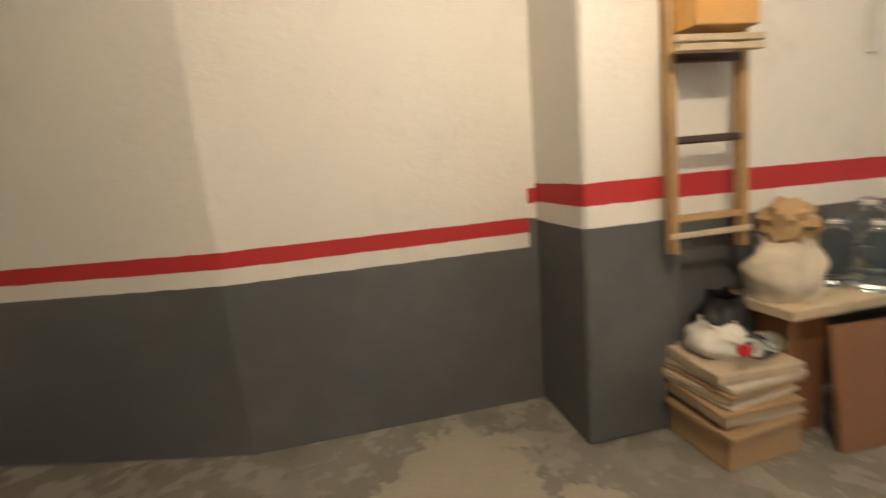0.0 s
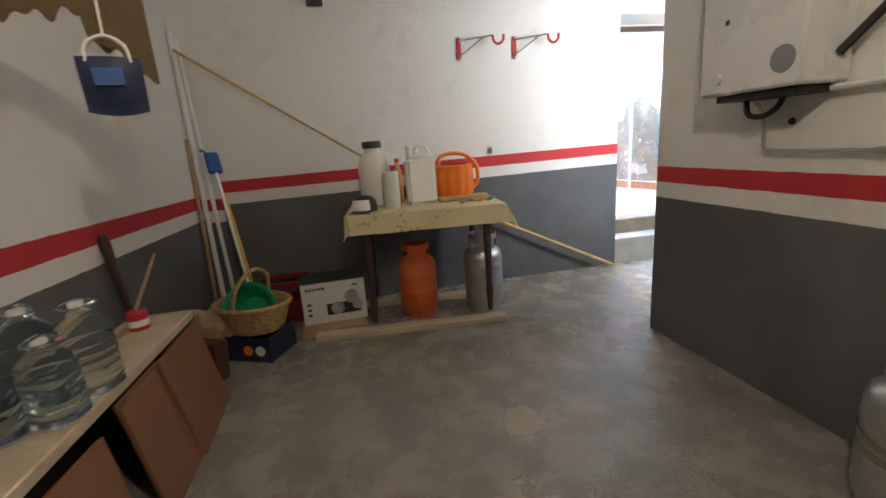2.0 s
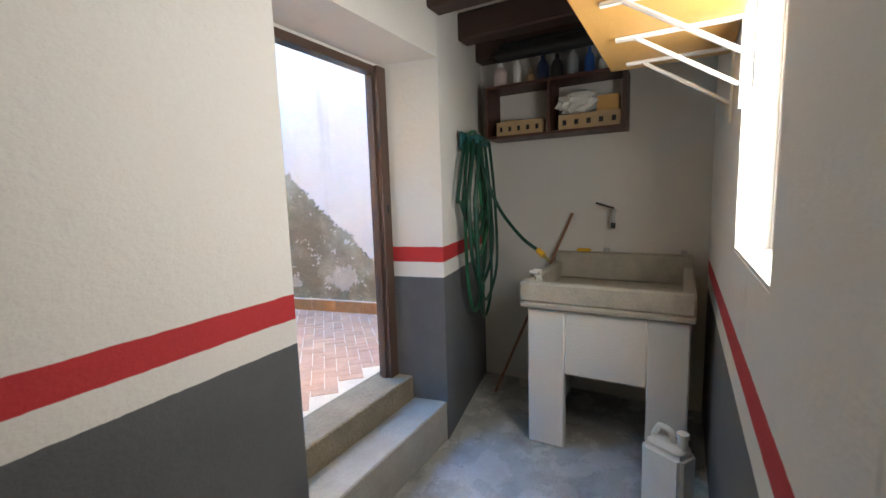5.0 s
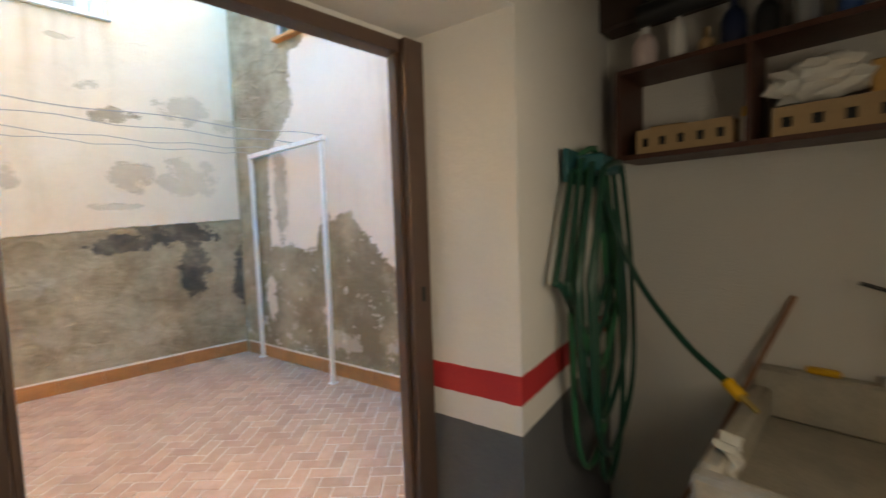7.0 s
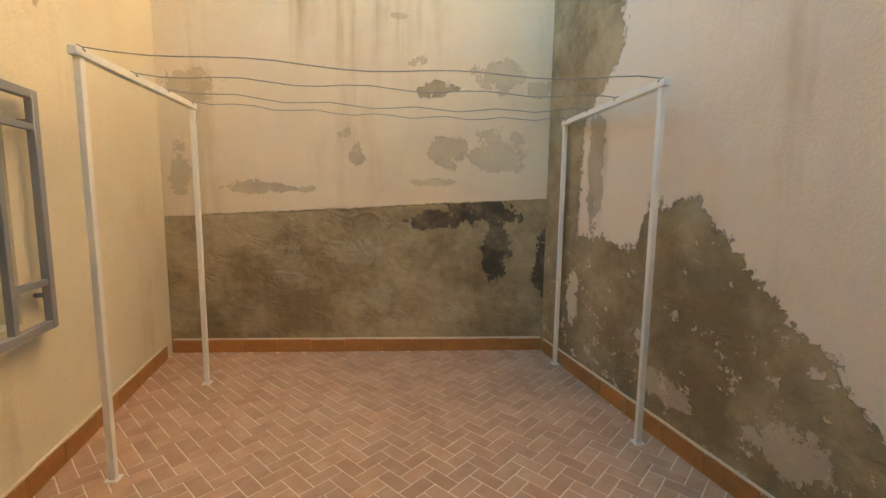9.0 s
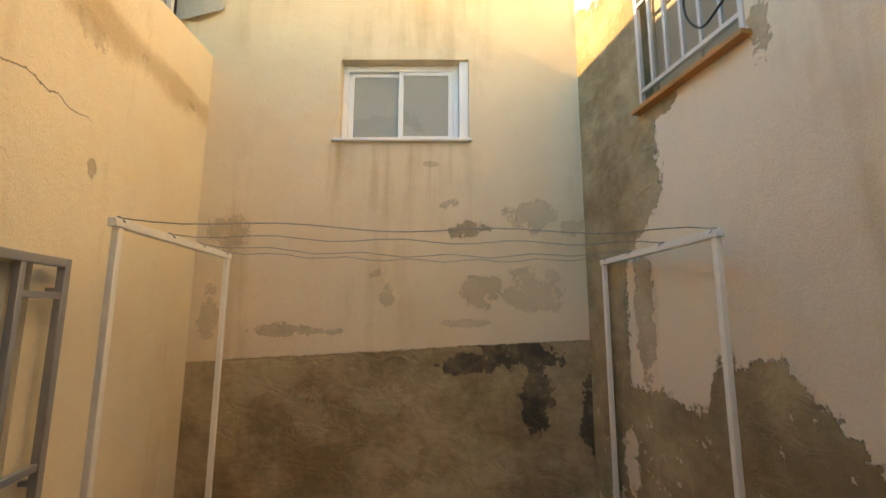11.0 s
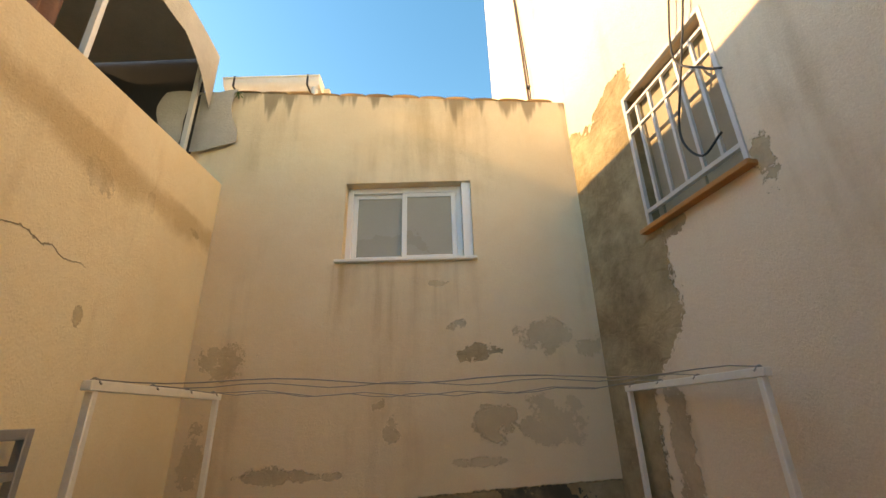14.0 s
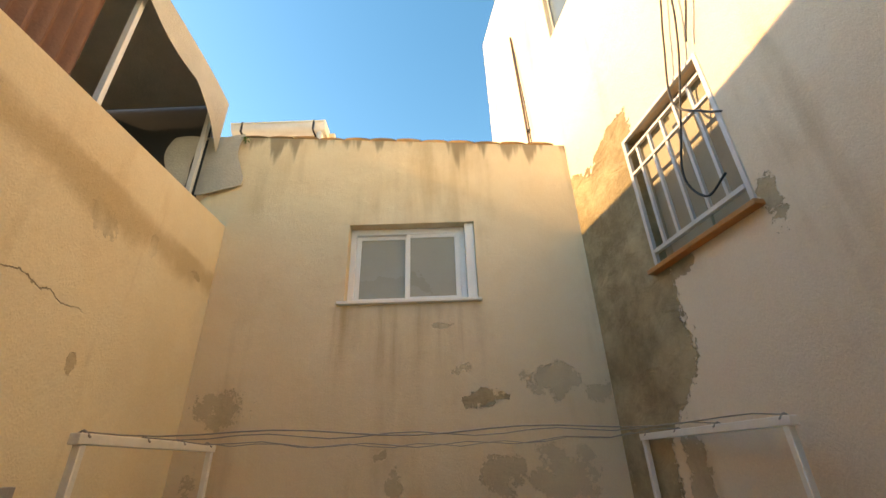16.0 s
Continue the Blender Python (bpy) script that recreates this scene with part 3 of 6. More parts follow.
setting("door_step_riser", boxes((DX0 + 0.002, 5.36, 0, DX1 - 0.002, 5.60, 0.403), bevel=0.008), M_STEP_RISER, "raw cement upper step")

setting("door_reveal", prism([(DX1 - 0.001, DW + 0.003), (DX1 - 0.001, DO - 0.002), (4.306, DO - 0.002), (4.306, DO - 0.03)], 0.256, DTOP - 0.002), M_ALC, "splayed white reveal with red band and grey dado")
# ---- doorway frame and the open leaf ----
door = thing("door_1", DX0, 5.515, 0.4, "open brown metal door in brown frame", "door", kind="structure")
part("jamb", boxes((0.003, -0.04, 0.0, 0.045, 0.03, 1.91), (0.045, -0.02, 0.0, 0.060, 0.01, 1.91), bevel=0.003), M_BROWN, door)
part("jamb_casing", boxes((0.003, -0.25, 0.0, 0.024, -0.041, 1.90), bevel=0.003), M_DARKWOOD, door, "dark wooden casing")
rj = part("jamb", boxes((1.00, -0.06, 0.0, 1.095, 0.035, 1.91), (0.985, -0.03, 0.0, 1.00, 0.01, 1.91), bevel=0.003), M_BROWN, door)
part("strike_hole", boxes((1.035, -0.0625, 1.05, 1.052, -0.0605, 1.10), bevel=0.0008), M_BLACK, rj, "dark latch slot")
part("head", boxes((0.046, -0.038, 1.865, 0.999, 0.028, 1.910), bevel=0.003), M_BROWN, door)
part("lintel_fill", boxes((0.0, -0.03, 1.912, 1.13, 0.02, 1.928)), M_WHITE, door)
leaf = part("leaf", boxes((-0.98, 0.06, 0.02, 0.0, 0.10, 1.86), bevel=0.004), M_BROWN, door)
for z in (0.35, 1.0, 1.6):
    bmh = lathe([(0.0, -0.05), (0.010, -0.05), (0.010, 0.05), (0.0, 0.05)], 10)
    bmesh.ops.translate(bmh, verts=bmh.verts, vec=(0.010, 0.05, z))
    part("hinge", bmh, M_STEEL, door)

# ---- the yard ----
YZ = 0.40
LW = lambda y: 1.585 + 0.215 * (9.05 - y)
RW = lambda y: 4.91 + 0.18 * (9.05 - y)
setting("ground", boxes((-40, 12.2, -0.4, 40, 80, 0.0)), M_STEP, "far open ground")
yard = setting("yard_floor", prism([(1.3, 5.602), (4.5, 5.602), (5.9, 5.70), (5.3, 9.2), (1.3, 9.2)], -0.1, YZ - 0.001), M_GROUT, "terracotta herringbone tiled yard floor")
bm = wall((1.3, 9.05), (5.4, 9.05), 0.2, 5.17, 0.30, ((2.765 - 1.3, 3.925 - 1.3, 3.535, 4.30),))
BTOP = lambda x: 5.425 - 0.074 * (x - 1.4)
for v in bm.verts:
    if v.co.z > 5.1:
        v.co.z = BTOP(v.co.x)
setting("wall_yard_back", bm, M_BACK, "stained ochre rendered yard wall, bare cement below")
# the left wall falls towards the house
L0 = Vector((LW(9.05), 9.05))
L1 = Vector((LW(5.40), 5.40))
lwlen = (L1 - L0).length
bm = wall(L1, L0, 0.2, 4.3, 0.22, ((1.19, 1.89, 1.20, 2.22),))
for v in bm.verts:
    if v.co.z > 4.2:
        v.co.z = 4.33 - 0.235 * (9.05 - v.co.y)
setting("wall_yard_left", bm, M_YLEFT, "ochre rendered wall with sloping top and brown stains")
R0 = Vector((RW(11.2), 11.2))
R1 = Vector((RW(5.40), 5.40))
dr = (R1 - R0).normalized()
rl = lambda y: (11.2 - y) / -dr.y
bm = wall(R0, R1, 0.2, 9.5, 0.35, ((rl(8.22), rl(7.40), 3.40, 4.48), (rl(8.9), rl(8.2), 6.6, 7.5)))
setting("wall_yard_right", bm, M_RIGHT, "tall ochre rendered house wall, flaked to cement")
setting("neighbour_wall", prism([(RW(11.2) + 0.1, 11.2), (9.0, 11.2), (9.0, 5.4), (RW(5.4) + 0.36, 5.4), (RW(11.2) + 0.36, 11.19)], 0.2, 9.5), M_RIGHT, "plain rendered house behind the yard wall")
# house over the garage, behind the walk
setting("house_roof", boxes((-1.9, -2.8, 2.96, 6.0, DO - 0.02, 3.1)), M_STEP, "flat roof over the garage")

# coping of small roof tiles on the back wall
coping = thing("wall_coping", 1.6, 9.05, BTOP(1.6) + 0.002, "row of weathered tiles capping the yard wall", "coping", ry=math.degrees(0.074), kind="structure")
bmc = bmesh.new()
for i in range(9):
    a = math.pi * i / 8
    for k, y in ((0.135, -0.012), (0.120, 0.34)):
        bmc.verts.new((k * math.cos(a), y, 0.028 * math.sin(a) - 0.008))
bmc.verts.ensure_lookup_table()
for i in range(8):
    bmc.faces.new((bmc.verts[2 * i], bmc.verts[2 * i + 2], bmc.verts[2 * i + 3], bmc.verts[2 * i + 1]))
bmesh.ops.solidify(bmc, geom=bmc.faces[:], thickness=0.014)
first = part("roof_tile", bmc, M_TILEROOF, coping)
first.location = (0.10, 0, 0)
for i in range(1, 12):
    o = new("roof_tile", first.data)
    o.parent, o.location = coping, (0.10 + i * 0.27, random.uniform(-0.012, 0.004), random.uniform(-0.006, 0.004))
    o.rotation_euler = (0, 0, radians(random.uniform(-2, 2)))

# skirting tiles round the yard
def skirting(name, p0, p1, side):
    e = thing(name, p0[0], p0[1], YZ, "terracotta skirting tiles along the yard wall", "skirting", kind="structure",
              rz=math.degrees(math.atan2(p1[1] - p0[1], p1[0] - p0[0])))
    n = int((Vector(p1) - Vector(p0)).length / 0.30)
    t0 = None
    for i in range(n + 1):
        if t0 is None:
            t0 = part("skirting_tile", boxes((0.0015, 0, 0, 0.2985, side * 0.014, 0.115), bevel=0.003), M_SKIRT, e, smooth=False)
        else:
            o = new("skirting_tile", t0.data)
            o.parent = e
            o.location = (0.30 * i, random.uniform(0, 0.002) * side, random.uniform(-0.003, 0.003))
    part("mortar", boxes((0, side * -0.002, 0.10, 0.3 * (n + 1), side * 0.011, 0.128)), M_GROUT, e)


skirting("baseboard", (1.60, 9.05), (4.70, 9.05), -1)
skirting("baseboard", (RW(5.45), 5.45), (RW(8.75), 8.75), 1)
skirting("baseboard", (LW(8.9), 8.9), (LW(5.6), 5.6), 1)

# ---- windows ----
w = thing("window_1", 2.765, 9.05, 3.535, "white aluminium sliding window with frosted panes", "window", kind="structure")
W, HH = 1.07, 0.765
part("window_frame", boxes((0, 0.10, 0, 0.05, 0.16, HH), (W - 0.05, 0.10, 0, W, 0.16, HH), (0.05, 0.10, HH - 0.06, W - 0.05, 0.16, HH), (0.05, 0.10, 0, W - 0.05, 0.16, 0.04), bevel=0.003), M_ALU, w)
for x0, y0 in ((0.05, 0.132), (W / 2 - 0.02, 0.105)):
    x1 = x0 + W / 2 - 0.03
    s = part("sash", boxes((x0, y0, 0.04, x0 + 0.045, y0 + 0.025, HH - 0.06), (x1 - 0.045, y0, 0.04, x1, y0 + 0.025, HH - 0.06),
                           (x0 + 0.045, y0, HH - 0.10, x1 - 0.045, y0 + 0.025, HH - 0.06), (x0 + 0.045, y0, 0.04, x1 - 0.045, y0 + 0.025, 0.075), bevel=0.003), M_ALU, w)
    part("pane", boxes((x0 + 0.043, y0 + 0.008, 0.07, x1 - 0.043, y0 + 0.014, HH - 0.095)), M_FROST, s, "frosted glass pane")
part("blind_box", boxes((0.05, 0.162, HH - 0.15, W - 0.05, 0.25, HH)), M_ALU, w)
part("window_sill", boxes((-0.06, -0.035, -0.026, W + 0.115, 0.10, 0.004), bevel=0.006), M_POSTW, w, "stone sill")
part("side_trim", boxes((W + 0.002, 0.03, 0.005, W + 0.088, 0.16, HH), bevel=0.003), M_ALU, w)
part("backing", boxes((0.0, 0.255, 0, W + 0.088, 0.29, HH)), M_BLIND, w)

def grille_window(name, y0, y1, z0, z1, place, facing, label, bars, extra, mat, sill):
    """A barred window; local x runs along the wall, y into it."""
    e = thing(name, *place, z0, label, "window", rz=facing, kind="structure")
    wd, h = y1 - y0, z1 - z0
    part("window_frame", boxes((0, 0.10, 0, 0.05, 0.15, h), (wd - 0.05, 0.10, 0, wd, 0.15, h), (0.05, 0.10, h - 0.05, wd - 0.05, 0.15, h), (0.05, 0.10, 0, wd - 0.05, 0.15, 0.05), (wd / 2 - 0.025, 0.10, 0.05, wd / 2 + 0.025, 0.15, h - 0.05), bevel=0.003), M_BLIND if sill else M_ALU, e)
    for a, b in ((0.05, wd / 2 - 0.025), (wd / 2 + 0.025, wd - 0.05)):
        part("pane", boxes((a, 0.12, 0.05, b, 0.126, h - 0.05)), M_GLASSBLUE if not sill else M_BLIND, e)
    part("backing", boxes((0, 0.17, 0, wd, 0.20, h)), M_BLIND, e)
    g = part("grille_frame", boxes((0, -0.01, 0.02, 0.03, 0.02, h), (wd - 0.03, -0.01, 0.02, wd, 0.02, h), (0.03, -0.01, h - 0.03, wd - 0.03, 0.02, h), (0.03, -0.01, 0.10 if sill else 0.02, wd - 0.03, 0.02, 0.13 if sill else 0.05), bevel=0.003), mat, e)
    for k in range(1, bars + 1):
        x = wd * k / (bars + 1)
        part("bar", boxes((x - 0.011, -0.006, 0.11 if sill else 0.05, x + 0.011, 0.016, h - (0.14 if sill else 0.03)), bevel=0.002), mat, g)
    for z in extra:
        part("crossbar", boxes((0.03, -0.010, z, wd - 0.03, 0.014, z + 0.022), bevel=0.002), mat, g)
    if sill:
        part("window_sill", boxes((-0.03, -0.06, -0.035, wd + 0.03, 0.10, -0.002), bevel=0.005), M_SKIRT, e, "terracotta sill")
    return e


ang = math.degrees(math.atan2(dr.y, dr.x))
p = R0 + dr * rl(8.22)
gw = grille_window("window_2", 0, (rl(7.40) - rl(8.22)), 3.40, 4.48, (p.x, p.y), ang, "barred window with pale iron grille and beige blind", 5, (0.92, 0.74), M_IRONW, True)
p = R0 + dr * rl(8.9)
up = thing("window_4", p.x, p.y, 6.6, "upper window with dark frame", "window", rz=ang, kind="structure")
part("window_frame", boxes((0, 0.05, 0, 0.04, 0.10, 0.9), (0.66, 0.05, 0, 0.70, 0.10, 0.9), (0.04, 0.05, 0, 0.66, 0.10, 0.04), (0.04, 0.05, 0.86, 0.66, 0.10, 0.9)), M_GREYM, up)
part("pane", boxes((0.04, 0.07, 0.04, 0.66, 0.08, 0.86)), M_GLASSBLUE, up)
# the grille by the door stands a little off the left wall
dl = (L0 - L1).normalized()
p = L1 + dl * 1.19
q = L1 + dl * 1.32 + Vector((dl.y, -dl.x)) * 0.05
e = thing("window_3", p.x, p.y, 1.20, "white window behind grey iron grille", "window", rz=math.degrees(math.atan2(dl.y, dl.x)), kind="structure")
part("window_frame", boxes((0, 0.08, 0, 0.05, 0.13, 1.02), (0.65, 0.08, 0, 0.70, 0.13, 1.02), (0.05, 0.08, 0.97, 0.65, 0.13, 1.02), (0.05, 0.08, 0, 0.65, 0.13, 0.05), bevel=0.003), M_ALU, e)
part("pane", boxes((0.05, 0.10, 0.05, 0.65, 0.106, 0.97)), M_GLASSBLUE, e)
part("backing", boxes((0, 0.16, 0, 0.7, 0.2, 1.02)), M_BLIND, e)
gl = part("grille_frame", boxes((-0.10, -0.075, -0.05, -0.06, -0.04, 1.05), (0.78, -0.075, -0.05, 0.82, -0.04, 1.05), (-0.06, -0.075, 1.01, 0.78, -0.04, 1.05), (-0.06, -0.075, -0.05, 0.78, -0.04, -0.01), bevel=0.003), M_GREYM, e)
for x in (0.10, 0.32, 0.54):
    part("bar", boxes((x - 0.015, -0.072, -0.01, x + 0.015, -0.043, 1.01), bevel=0.002), M_GREYM, gl)
for x0, x1 in ((0.555, 0.78), (0.115, 0.305)):
    for z in (0.87, 0.16):
        part("crossbar", boxes((x0, -0.070, z, x1, -0.045, z + 0.03), bevel=0.002), M_GREYM, gl)
for x in (-0.08, 0.80):
    for z in (0.1, 0.9):
        part("bracket", boxes((x - 0.01, -0.041, z, x + 0.01, 0.01, z + 0.02)), M_GREYM, gl)

# ---- clothes lines ----
PTOP = 2.40
def line_frame(xa, ya, xb, yb):
    e = thing("clothes_line_post", xa, ya, YZ, "white square steel clothes line frame in the yard", "clothes line", group="clothes line frames",
              rz=math.degrees(math.atan2(yb - ya, xb - xa)))
    ln = math.hypot(xb - xa, yb - ya)
    h = PTOP - YZ
    for x in (0, ln):
        part("post", boxes((x - 0.016, -0.016, 0, x + 0.016, 0.016, h - 0.02), bevel=0.003), M_POSTW, e)
        part("foot_plate", boxes((x - 0.03, -0.03, 0, x + 0.03, 0.03, 0.012), bevel=0.002), M_POSTW, e)
    bar = part("top_bar", boxes((-0.04, -0.02, h - 0.0195, ln + 0.03, 0.02, h + 0.02), bevel=0.003), M_POSTW, e)
    for k in (0.0, 0.36, 0.66, 0.95):
        part("line_hook", tube(curve_pts([(ln * k, -0.03, h + 0.005), (ln * k, 0, h + 0.03), (ln * k, 0.03, h + 0.006)], 4), 0.004, 6), M_WIRE, bar)
    return e


line_frame(2.28, 7.29, 2.20, 8.39)
line_frame(5.03, 7.505, 4.93, 8.70)
for k, sag in ((0.0, 0.03), (0.36, 0.015), (0.66, 0.05), (0.95, 0.04)):
    a = Vector((2.28 - 0.08 * k, 7.29 + 1.10 * k, PTOP + 0.025))
    b = Vector((5.03 - 0.10 * k, 7.505 + 1.195 * k, PTOP + 0.025))
    pts = [a.lerp(b, t / 20) - Vector((0, 0, 4 * sag * (t / 20) * (1 - t / 20) + 0.012 * math.sin(t * (0.9 + k)) * (0 < t < 20))) for t in range(21)]
    tagged(link("clothes_line", tube(pts, 0.0028, 6), M_WIRE, None, "", True), "thin grey clothes line strung across the yard", "clothes line", "clothes lines")

# ---- above the yard: neighbour's terrace, gutter, pipes and cables ----
setting("terrace_floor", prism([(-3.0, 5.2), (LW(5.2) - 0.23, 5.2), (LW(9.3) - 0.23, 9.3), (-3.0, 9.3)], 3.0, 3.4), M_STEP, "neighbour's raised terrace")
setting("terrace_wall", boxes((-3.0, 9.30, 3.0, 1.62, 9.5, 5.30)), M_YLEFT, "rendered wall behind the terrace")
# far side is an added dark sheet, its colour standing for the terrace's shade
setting("terrace_shade_side", boxes((-3.2, 5.2, 3.0, -3.0, 9.5, 5.75)), M_DARKWOOD, "added dark sheet for the terrace's shaded depth")
aw = thing("awning", 1.25, 7.5, 3.4, "sagging grey tarpaulin awning over a dark terrace", "awning")
CTOP = lambda y: 2.42 + 0.13 * (1.5 - y)
def tarp(u, v):
    y = -2.6 + 4.1 * u
    x = 0.08 - 4.0 * v
    return (x + 0.03 * math.sin(9 * u), y, CTOP(y) + 0.16 * v + 0.04 * math.sin(7 * u + 3 * v) - 0.10 * math.sin(math.pi * v))
part("canopy", sheet(tarp, 24, 12, 0.008), M_TARP, aw)
def valance(u, v):
    y = -2.6 + 4.1 * u
    d = 0.30 + 0.10 * math.sin(5 * u + 1) + 0.05 * math.sin(17 * u) + 0.35 * max(0, u - 0.85) / 0.15
    return (0.085 + 0.03 * math.sin(9 * u) + 0.025 * math.sin(23 * u) * v + 0.02 * v, y, CTOP(y) + 0.04 * math.sin(7 * u) - (d + 0.10) * v)
part("valance", sheet(valance, 60, 6, 0.006), M_TARP, aw)
for y in (-1.9, 0.25, 1.4):
    part("pole", boxes((-0.03, y - 0.02, 0, 0.02, y + 0.02, CTOP(y) - 0.05), bevel=0.003), M_IRONW, aw)
def curtain(u, v):
    return (-0.14 + 0.03 * math.sin(30 * u) * (0.3 + v), -0.45 + 0.55 * u + 0.08 * v, 2.62 - 2.1 * v + 0.04 * u)
part("curtain", sheet(curtain, 40, 8, 0.005), M_TARPIN, aw, "reddish brown hanging curtain")
def rag(u, v):
    return (-0.10 + 0.04 * math.sin(20 * u) * v, -1.15 + 0.5 * u + 0.1 * v * u, 2.70 - (1.4 + 0.35 * math.sin(4 * u)) * v)
part("hanging_sheet", sheet(rag, 30, 8, 0.005), M_TARP, aw, "torn pale hanging sheet")
# dark sheets added in place of the deep shade under the awning
part("end_shade_sheet", boxes((-3.9, 1.52, 0.9, -0.03, 1.56, 2.60)), M_DARK, aw, "dark sheet standing in for shade under the awning")
part("shade_sheet", boxes((-1.45, -2.6, 0, -1.40, 1.75, 2.45)), M_DARK, aw, "dark sheet standing in for shade under the awning")
bu = thing("red_bucket", 1.10, 6.55, 4.55, "red plastic bucket hung on the terrace", "bucket")
part("bucket_body", lathe([(0.0, 0), (0.10, 0), (0.13, 0.22), (0.125, 0.22), (0.095, 0.008), (0, 0.008)], 20), M_REDPAINT, bu)
part("bucket_handle", tube(curve_pts([(-0.13, 0, 0.2), (0, 0, 0.36), (0.13, 0, 0.2)], 8), 0.004, 6), M_STEEL, bu)
part("hanging_cord", tube([(0, 0, 0.35), (0.0, 0, 1.55)], 0.003, 6), M_DARK, bu)
gt = thing("gutter", 1.30, 9.28, 5.62, "cream roof gutter above the back wall", "gutter", kind="structure")
bmg = bmesh.new()
for x in (0, 1.05):
    for i in range(9):
        a = math.pi + math.pi * i / 8
        bmg.verts.new((x, 0.085 * math.cos(a), 0.12 + 0.10 * math.sin(a)))
bmg.verts.ensure_lookup_table()
for i in range(8):
    bmg.faces.new([bmg.verts[k] for k in (i, i + 1, i + 10, i + 9)])
bmesh.ops.solidify(bmg, geom=bmg.faces[:], thickness=0.006)
part("channel", bmg, M_POSTW, gt)
part("rim", tube([(0, -0.088, 0.125), (1.05, -0.088, 0.125)], 0.011, 8), M_POSTW, gt)
part("end_cap", boxes((1.04, -0.095, 0.0, 1.06, 0.095, 0.14), bevel=0.004), M_POSTW, gt)
for x in (0.12, 0.92):
    part("gutter_bracket", boxes((x, -0.098, 0.005, x + 0.02, -0.090, 0.14), (x, -0.095, 0.0, x + 0.02, 0.09, 0.008)), M_DARK, gt)
part("downpipe", tube(curve_pts([(0.98, 0, 0.03), (1.0, 0, -0.10), (1.0, 0.08, -0.25)], 6), 0.035, 12), M_POSTW, gt)
setting("gutter_wall", boxes((1.20, 9.37, 4.9, 2.42, 9.55, 5.72)), M_YLEFT, "rendered wall carrying the gutter")
tr = thing("torn_tarp", 1.62, 9.02, 4.6, "torn grey tarpaulin hanging down the wall corner", "tarpaulin")
part("cloth", sheet(lambda u, v: (-0.75 + 0.75 * u - 0.05 * math.sin(5 * v), -0.012 - 0.02 * math.sin(8 * u + 2 * v), 0.80 - (0.60 + 0.12 * math.sin(3 * u)) * v), 20, 10, 0.005), M_TARP, tr)
sp = thing("weed_sprig", 1.63, 9.0, 5.30, "small green weed growing at the wall corner", "plant")
for i in range(9):
    a = i * 2.4
    part("leaf", sheet(lambda u, v: (0.05 * u * math.cos(a) + 0.015 * (v - 0.5) * math.sin(a), -0.02 + 0.04 * u * math.sin(a), 0.03 * math.sin(3 * u) + 0.008 * (i % 3)), 3, 2, 0.002), M_LEAF, sp)
n2 = Vector((dr.y, -dr.x)) * -1
def on_right(y, z, off=0.03):
    return (RW(y) - off, y, z)
st = thing("standpipe", *on_right(9.74, 5.2), "thin rusty pipe on the sunlit wall", "pipe")
part("pipe", tube([(0, 0, 0), (-0.02, 0.16, 2.75)], 0.016, 8), M_BROWN, st)
part("pipe_clip", boxes((-0.02, 0.0, 0.8, 0.05, 0.06, 0.82)), M_DARK, st)
part("cable", tube(curve_pts([(-0.005, -0.08, 0), (0.0, -0.02, 1.2), (-0.02, 0.15, 2.6)], 8), 0.007, 6), M_DARK, st)
for name_i, ctrl in enumerate((((7.36, 5.9), (7.40, 5.2), (7.52, 4.75), (7.62, 4.3), (7.45, 4.05), (7.35, 3.95)),
                               ((7.30, 5.9), (7.34, 5.1), (7.43, 4.62), (7.60, 4.15), (7.72, 3.8), (7.62, 3.58), (7.46, 3.62)),
                               ((7.25, 5.9), (7.24, 5.0), (7.38, 4.55)))):
    tagged(link("cable", tube(curve_pts([on_right(y, z, 0.045) for y, z in ctrl], 10), 0.007, 6), M_DARK, None, "", True),
           "black cable hanging down the wall before the grille", "cable", "wall cables")


# ---- things in the garage ----
def ceiling_bulb():
    e = thing("ceiling_light", 0.90, 1.40, 2.42, "bare warm bulb hanging from the ceiling", "lamp")
    part("bulb", lathe([(0, -0.065), (0.022, -0.055), (0.03, -0.035), (0.026, -0.01), (0.014, 0.02), (0, 0.02)], 16), M_BULB, e).visible_shadow = False
    part("socket", lathe([(0, 0.02), (0.018, 0.02), (0.018, 0.06), (0, 0.06)], 12), M_WHITEP, e)
    part("cord", tube([(0, 0, 0.06), (0, 0, 0.318)], 0.004, 6), M_WHITEP, e)


